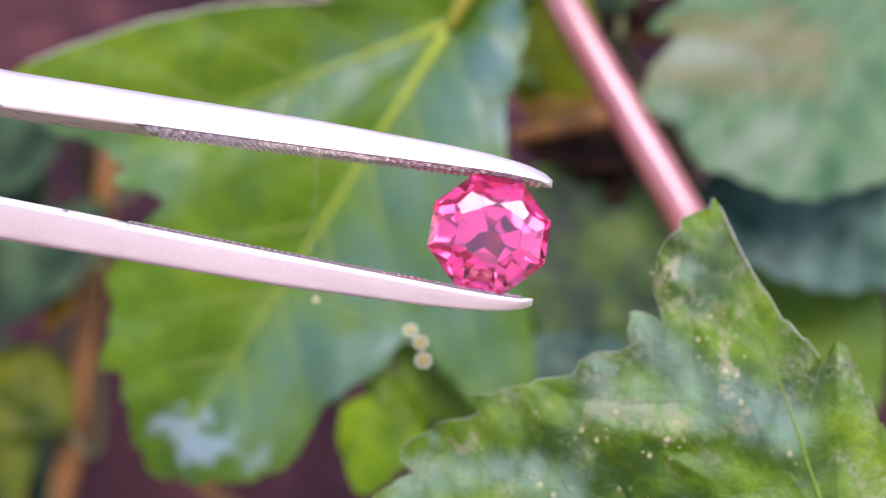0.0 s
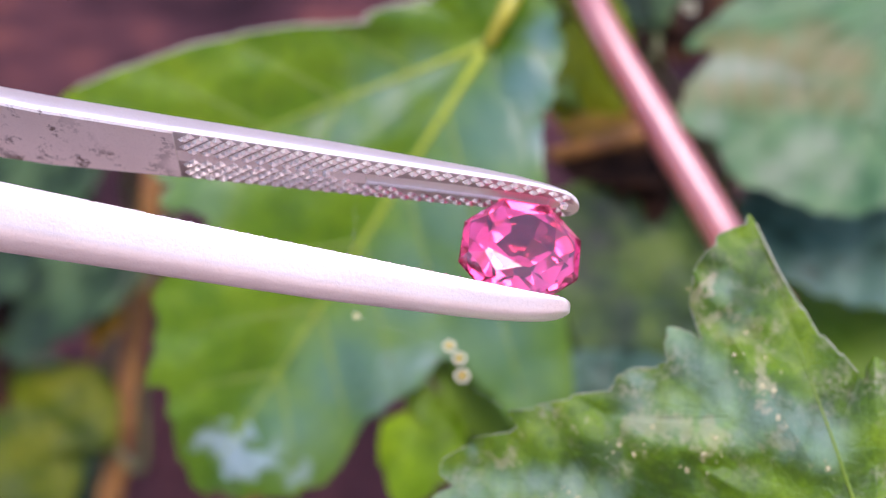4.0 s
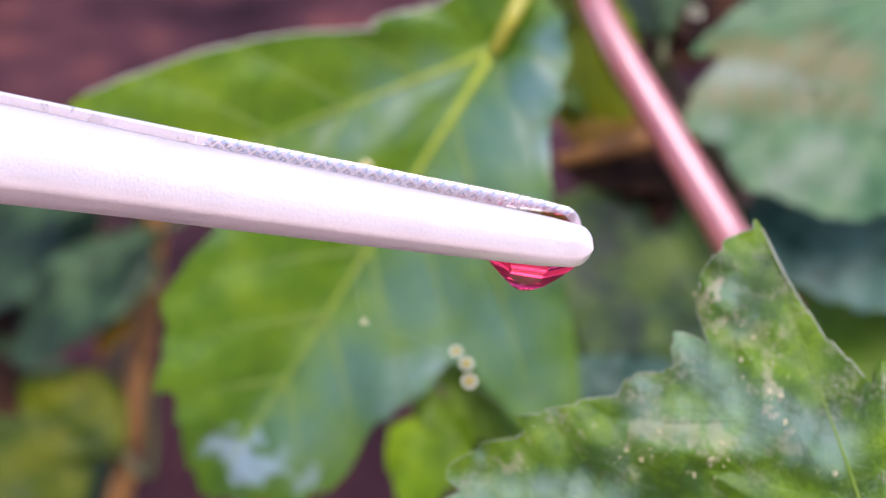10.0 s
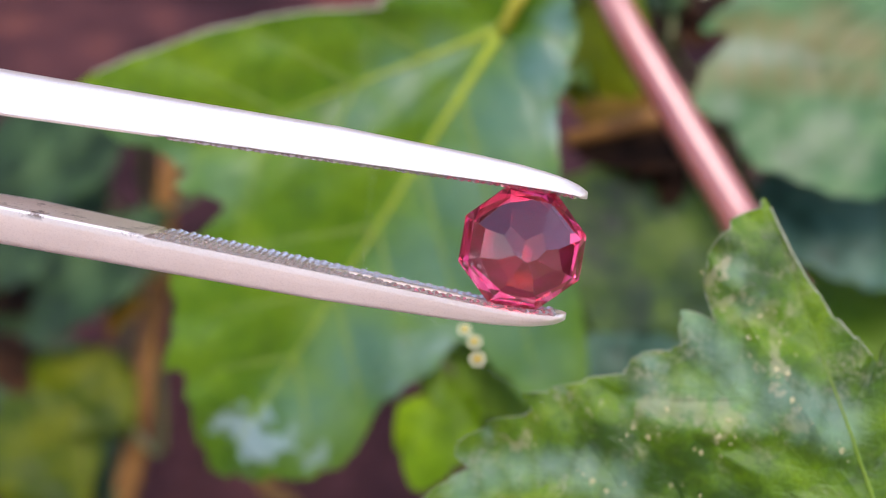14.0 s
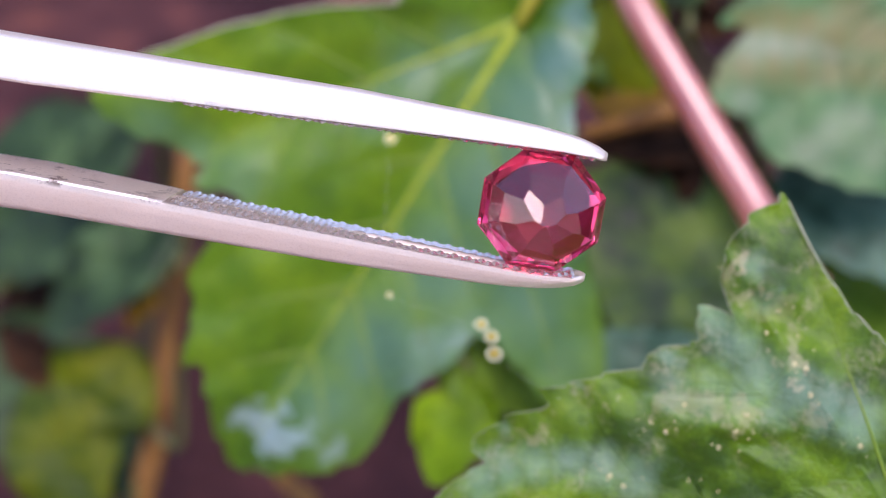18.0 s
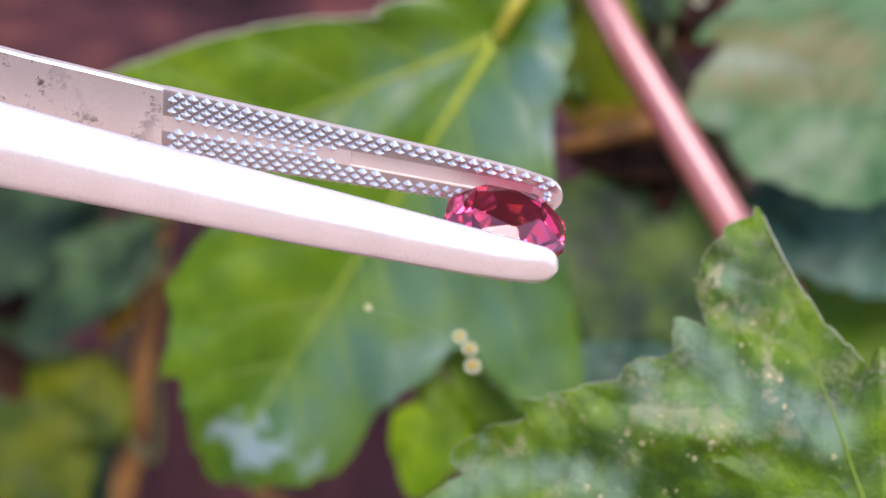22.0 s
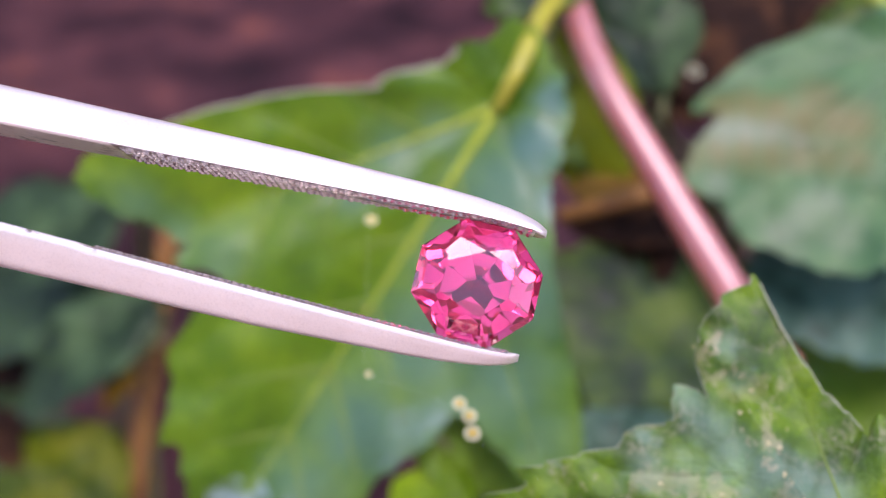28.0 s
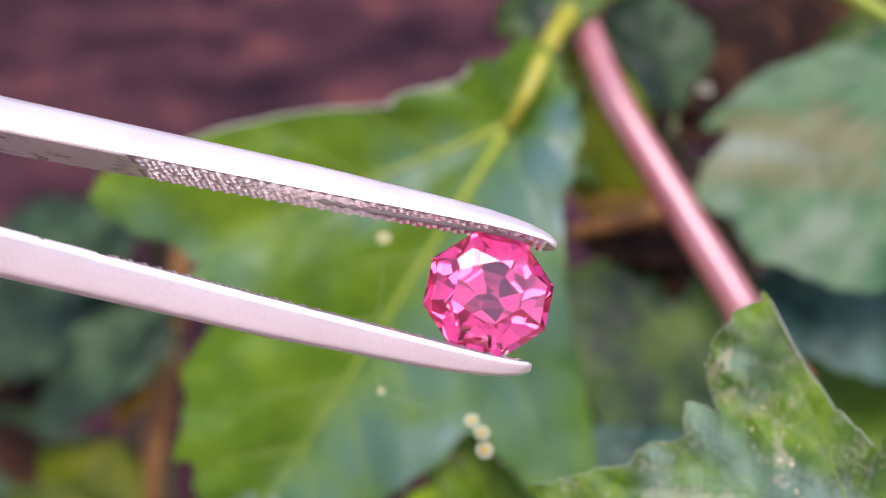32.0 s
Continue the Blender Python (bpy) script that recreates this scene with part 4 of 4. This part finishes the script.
def jaw_mesh(sign):
    """One arm: flat inner face with a groove near the tip, convex outer face."""
    stations = [0.0, 0.12, 0.3, 0.55, 0.9, 1.3, 1.75, 1.8, 2.5, 4, 6, 8, 10, 12.4, 12.45, 14, 17, 20, 23.3, 23.35, 24, 27, 31, 36, 42, 50, 60, 70, 80, 90, 100, 110, 120, 130, 140, 150]
    vs, fs, inner, knurl_tone = [], [], [], []
    for s in stations:
        g, w, th = gap(s, sign), half_width(s), thickness(s)
        rec = RECESS if 0.6 < s < 23.32 else 0.0
        gd = GROOVE_D if 1.78 <= s <= 12.42 else 0.0
        gw = min(GROOVE_W, w * 0.4)
        b = min(0.12, w * 0.1)
        ring = [(-w, b), (-w + b, rec), (-gw - 0.02, rec), (-gw, rec + gd), (gw, rec + gd), (gw + 0.02, rec), (w - b, rec), (w, b)]
        wall = 0.1 * th + rec + 0.14
        ring.append((w, wall))
        back = [(0.985, 0.07), (0.80, 0.42), (0.60, 0.76), (0.52, 0.88), (0.40, 0.96), (0.2, 0.99)]
        ring += [(w * a, wall + (th - wall) * b) for a, b in back]
        ring.append((0.0, th))
        ring += [(-w * a, wall + (th - wall) * b) for a, b in reversed(back)]
        ring.append((-w, wall))
        for i, (z, y) in enumerate(ring):
            vs.append((-s * MM, sign * (g + y) * MM, z * MM))
            inner.append(1.0 if i < 8 and s > 23 else 0.0)
            knurl_tone.append(1.0 if i in (1, 2, 5, 6) and 0.5 < s < 23.32 else 0.0)
    m = len(ring)
    for i in range(len(stations) - 1):
        for k in range(m):
            k2 = (k + 1) % m
            f = (i * m + k, i * m + k2, (i + 1) * m + k2, (i + 1) * m + k)
            fs.append(f if sign < 0 else f[::-1])
    fs.append(tuple(range(m)) if sign > 0 else tuple(reversed(range(m))))
    e = (len(stations) - 1) * m
    fs.append(tuple(e + k for k in range(m)) if sign < 0 else tuple(e + k for k in reversed(range(m))))
    return vs, fs, inner, knurl_tone


tweezers = empty("tweezers")
tagged(tweezers, "matte steel gem tweezers with knurled jaws, gripping a pink stone", "tweezers")
TL, TW, TH = 0.335, 0.31, 0.18
tooth_me = bpy.data.meshes.new("tooth")
tooth_me.from_pydata([(TL * MM, 0, 0), (0, 0, TW * MM), (-TL * MM, 0, 0), (0, 0, -TW * MM), (0.1 * MM, -TH * MM, 0), (0, -TH * MM, 0.09 * MM), (-0.1 * MM, -TH * MM, 0), (0, -TH * MM, -0.09 * MM)], [],
                     [(0, 1, 5, 4), (1, 2, 6, 5), (2, 3, 7, 6), (3, 0, 4, 7), (4, 5, 6, 7), (0, 3, 2, 1)])
tooth_me.materials.append(TOOTH)
for sign in (1, -1):
    v, f, inner, knurl_tone = jaw_mesh(sign)
    arm = mesh_object("arm", v, f, STEEL, tweezers, "matte blasted steel arm with a rounded back", sharp=35)
    at = arm.data.attributes.new("inner", "FLOAT", "POINT")
    at.data.foreach_set("value", inner)
    at = arm.data.attributes.new("knurl_tone", "FLOAT", "POINT")
    at.data.foreach_set("value", knurl_tone)
    col = 0
    s = 0.85
    while s < 23.0:
        w = half_width(s) - 0.08
        inmost = GROOVE_W + 0.2 if 1.3 < s < 12.9 else TW * 0.5
        zs = [side * (w - 0.2 - (2 * j + col % 2) * 0.36) for side in (1, -1) for j in range(9)]
        for i, z in enumerate(zs):
            if (z if i < 9 else -z) < inmost:
                continue
            t = new("tooth", tooth_me)
            t.parent = arm
            slope = math.degrees(math.atan2(gap(s + 0.5, sign) - gap(s - 0.5, sign), 1.0))
            t.matrix_basis = Matrix.Translation((-s * MM, sign * (gap(s, sign) + RECESS + 0.01) * MM, z * MM)) @ pose(0, 0, 0, 0 if sign > 0 else 180, 0, -slope * sign)
        col += 1
        s += 0.385


# ---------------------------------------------------------------- gemstone
def cut(bm, normal, dist):
    """Grind one flat facet: remove what lies beyond the plane, and close the cut."""
    bmesh.ops.bisect_plane(bm, geom=bm.verts[:] + bm.edges[:] + bm.faces[:], dist=1e-5, plane_co=normal * dist, plane_no=normal, clear_outer=True)
    rim = [e for e in bm.edges if e.is_boundary]
    if rim:
        bmesh.ops.holes_fill(bm, edges=rim, sides=0)


def gem_facets():
    """Octagonal step cut, each facet ground as a plane with the small errors of handwork (mm)."""
    rnd = random.Random(GEM_SEED)
    bm = bmesh.new()
    bmesh.ops.create_cube(bm, size=12)
    cut(bm, Vector((0.012, -0.01, 1)).normalized(), 1.3)
    # half-width and height of a point on each tier, slope, errors of azimuth, slope and depth
    tiers = [(3.28, 0.0, 90, 0.8, 0.0, 0.02), (3.28, 0.16, 48, 1.5, 1.5, 0.03), (2.85, 0.62, 30, 2.0, 1.5, 0.04),
             (3.28, -0.12, -62, 1.5, 1.5, 0.04), (2.86, -0.95, -47, 2.5, 2.0, 0.06), (1.5, -2.36, -40, 4.0, 2.0, 0.07)]
    for rho, z, slope, e_az, e_sl, e_d in tiers:
        for k in range(8):
            az = math.pi / 4 * k + radians(rnd.uniform(-e_az, e_az))
            sl = radians(abs(slope) + rnd.uniform(-e_sl, e_sl))
            n = Vector((math.cos(az) * math.sin(sl), math.sin(az) * math.sin(sl), math.cos(sl) * (1 if slope > 0 else -1)))
            at = Vector((math.cos(az) * rho * (1.03 if k % 4 == 0 else 1.0), math.sin(az) * rho, z))
            sink = 0.0
            if slope == 30 and k in CROWN:
                deg, lean = CROWN[k]
                n = Vector((math.cos(radians(deg)) * math.sin(radians(lean)), math.sin(radians(deg)) * math.sin(radians(lean)), math.cos(radians(lean))))
                at = Vector((math.cos(az) * 1.62, math.sin(az) * 1.62, 1.3))
            if slope == -40 and k in INNER:
                deg, lean, sink = INNER[k]
                n = Vector((math.cos(radians(deg)) * math.sin(radians(lean)), math.sin(radians(deg)) * math.sin(radians(lean)), -math.cos(radians(lean))))
            cut(bm, n, n.dot(at) - sink + (rnd.uniform(-e_d, e_d) if k not in (2, 6) and not sink else 0))
    return bm


GEM_SEED = 3
CROWN = {1: (62, 15), 3: (115, 15), 5: (250, 17)}   # three flatter crown facets, ground from the table's edge: azimuth, slope
INNER = {5: (250, 29, -0.1), 6: (270, 38, 0.11), 7: (288, 28, -0.1)}   # three facets by the culet cut off the step: azimuth, slope, depth
gem = empty("gemstone")
tagged(gem, "faceted octagonal hot-pink gemstone held in the tweezers", "gemstone")
stone = gem_facets()
stone.normal_update()
stone.verts.index_update()
for piece, low, high in (("table", 0.97, 1.1), ("crown", 0.2, 0.97), ("girdle", -0.2, 0.2), ("pavilion", -1.1, -0.2)):
    some = [f for f in stone.faces if low < f.normal.z <= high]
    used = list({v.index: v for f in some for v in f.verts}.values())
    order = {v.index: i for i, v in enumerate(used)}
    mesh_object(piece, [v.co * MM for v in used], [tuple(order[v.index] for v in f.verts) for f in some], GEM, gem, smooth=False)
stone.free()
GEM_IN_TWEEZERS = pose(-3.05 * MM, 0, -0.3 * MM)


# ---------------------------------------------------------------- movement
def motions():
    rows = [
    (0, pose(0.00863, 0.05089, 0.13419, 51.38, 6.05, -7.78)),
    (0.5, pose(0.00836, 0.05078, 0.13432, 49.57, 6.16, -7.08)),
    (1, pose(0.00818, 0.05045, 0.13419, 47.77, 6.53, -6.67)),
    (1.5, pose(0.0082, 0.0503, 0.13438, 42.85, 6.91, -6.51)),
    (2, pose(0.00794, 0.05023, 0.13475, 37.82, 7.01, -6.32)),
    (2.5, pose(0.00804, 0.05004, 0.13499, 33.7, 6.98, -6.22)),
    (3, pose(0.00783, 0.04983, 0.13507, 25.23, 7.01, -5.86)),
    (3.5, pose(0.0081, 0.04973, 0.1352, 20.84, 6.96, -5.72)),
    (5.5, pose(0.00825, 0.04955, 0.13545, 47.58, 7.6, -6.17)),
    (6, pose(0.00839, 0.04999, 0.13619, 51.45, 7.63, -6.2)),
    (6.5, pose(0.00833, 0.05022, 0.13626, 51.39, 7.5, -6.06)),
    (7, pose(0.008, 0.0494, 0.13487, 40.5, 7.77, -6.21)),
    (7.5, pose(0.00837, 0.04957, 0.13502, 27.0, 7.57, -6.13)),
    (8, pose(0.0083, 0.04956, 0.1349, 18.68, 7.59, -6.14)),
    (8.5, pose(0.00785, 0.04989, 0.13512, 11.04, 7.76, -5.84)),
    (9, pose(0.00829, 0.0501, 0.13518, 0.05, 7.76, -5.9)),
    (9.5, pose(0.00835, 0.05043, 0.13565, -11.56, 7.72, -5.84)),
    (10, pose(0.00854, 0.05078, 0.13614, -24.58, 7.18, -5.35)),
    (10.5, pose(0.00867, 0.05036, 0.13555, -50.72, 7.64, -5.7)),
    (11, pose(0.0081, 0.05066, 0.13602, -63.93, 7.93, -5.77)),
    (11.5, pose(0.00789, 0.04992, 0.13524, -75.15, 7.88, -5.78)),
    (12, pose(0.00735, 0.04999, 0.1356, -81.16, 7.63, -5.5)),
    (12.5, pose(0.00703, 0.04951, 0.13512, -84.94, 8.19, -5.79)),
    (13, pose(0.00711, 0.04937, 0.13513, -94.68, 8.18, -5.78)),
    (13.5, pose(0.00717, 0.04861, 0.13507, -110.88, 8.11, -5.74)),
    (14, pose(0.00731, 0.04809, 0.13531, -119.07, 7.72, -5.43)),
    (14.5, pose(0.0078, 0.04787, 0.13594, -128.71, 7.65, -5.49)),
    (15, pose(0.00769, 0.04786, 0.13596, -133.62, 7.41, -5.08)),
    (15.5, pose(0.00738, 0.04815, 0.1364, -144.46, 7.43, -4.63)),
    (17.5, pose(0.00767, 0.04854, 0.13735, -121.26, 8.05, -4.36)),
    (18, pose(0.00742, 0.049, 0.13692, -114.57, 7.96, -4.55)),
    (18.5, pose(0.00766, 0.04949, 0.13646, -106.49, 8.12, -4.75)),
    (19, pose(0.00767, 0.05025, 0.13633, -98.83, 8.32, -5.02)),
    (19.5, pose(0.00766, 0.05026, 0.13639, -90.86, 8.11, -5.05)),
    (20, pose(0.00728, 0.05005, 0.13619, -80.47, 8.14, -5.24)),
    (20.5, pose(0.00704, 0.04954, 0.13618, -73.81, 7.82, -5.16)),
    (21, pose(0.00682, 0.0491, 0.13634, -55.57, 7.86, -5.39)),
    (21.5, pose(0.00688, 0.04883, 0.13677, -18.61, 8.78, -6.3)),
    (22, pose(0.00664, 0.04852, 0.13714, 0.42, 9.73, -7.1)),
    (22.5, pose(0.00651, 0.04798, 0.13732, 10.62, 9.7, -7.35)),
    (23, pose(0.00586, 0.04746, 0.13737, 20.82, 10.0, -7.5)),
    (23.5, pose(0.00611, 0.04693, 0.13718, 31.87, 10.09, -7.83)),
    (24, pose(0.00596, 0.04655, 0.13722, 45.5, 10.35, -8.07)),
    (24.5, pose(0.00587, 0.04619, 0.13734, 49.0, 10.57, -8.29)),
    (25, pose(0.00577, 0.04617, 0.13748, 44.49, 10.52, -8.14)),
    (25.5, pose(0.00565, 0.04636, 0.13792, 35.19, 10.23, -7.67)),
    (27.5, pose(0.00493, 0.04668, 0.13844, 50.19, 10.68, -6.99)),
    (28, pose(0.00497, 0.04672, 0.13861, 52.33, 11.13, -7.07)),
    (28.3, pose(0.00494, 0.0467, 0.13857, 51.66, 10.99, -6.88)),
    (28.6, pose(0.00508, 0.04663, 0.13848, 49.07, 10.79, -6.66)),
    (29, pose(0.00497, 0.04683, 0.13888, 42.57, 10.55, -6.39)),
    (29.3, pose(0.00497, 0.04705, 0.13934, 38.69, 10.68, -6.4)),
    (29.6, pose(0.00504, 0.04695, 0.13926, 33.69, 10.63, -6.28)),
    (30, pose(0.00501, 0.04685, 0.13921, 26.3, 10.24, -5.85)),
    (30.3, pose(0.00508, 0.04676, 0.13909, 20.58, 10.23, -5.76)),
    (30.6, pose(0.00508, 0.04686, 0.13931, 20.56, 10.15, -5.66)),
    (31, pose(0.00538, 0.04702, 0.13963, 28.37, 10.63, -5.97)),
    (31.3, pose(0.00513, 0.04682, 0.1393, 36.68, 11.09, -6.13)),
    (31.6, pose(0.0051, 0.04681, 0.13929, 42.7, 10.87, -5.91)),
    (32, pose(0.00495, 0.04668, 0.13908, 46.62, 11.36, -6.21)),
    ]
    walk(tweezers, rows)
    walk(gem, [(t, m @ GEM_IN_TWEEZERS) for t, m in rows])


motions()
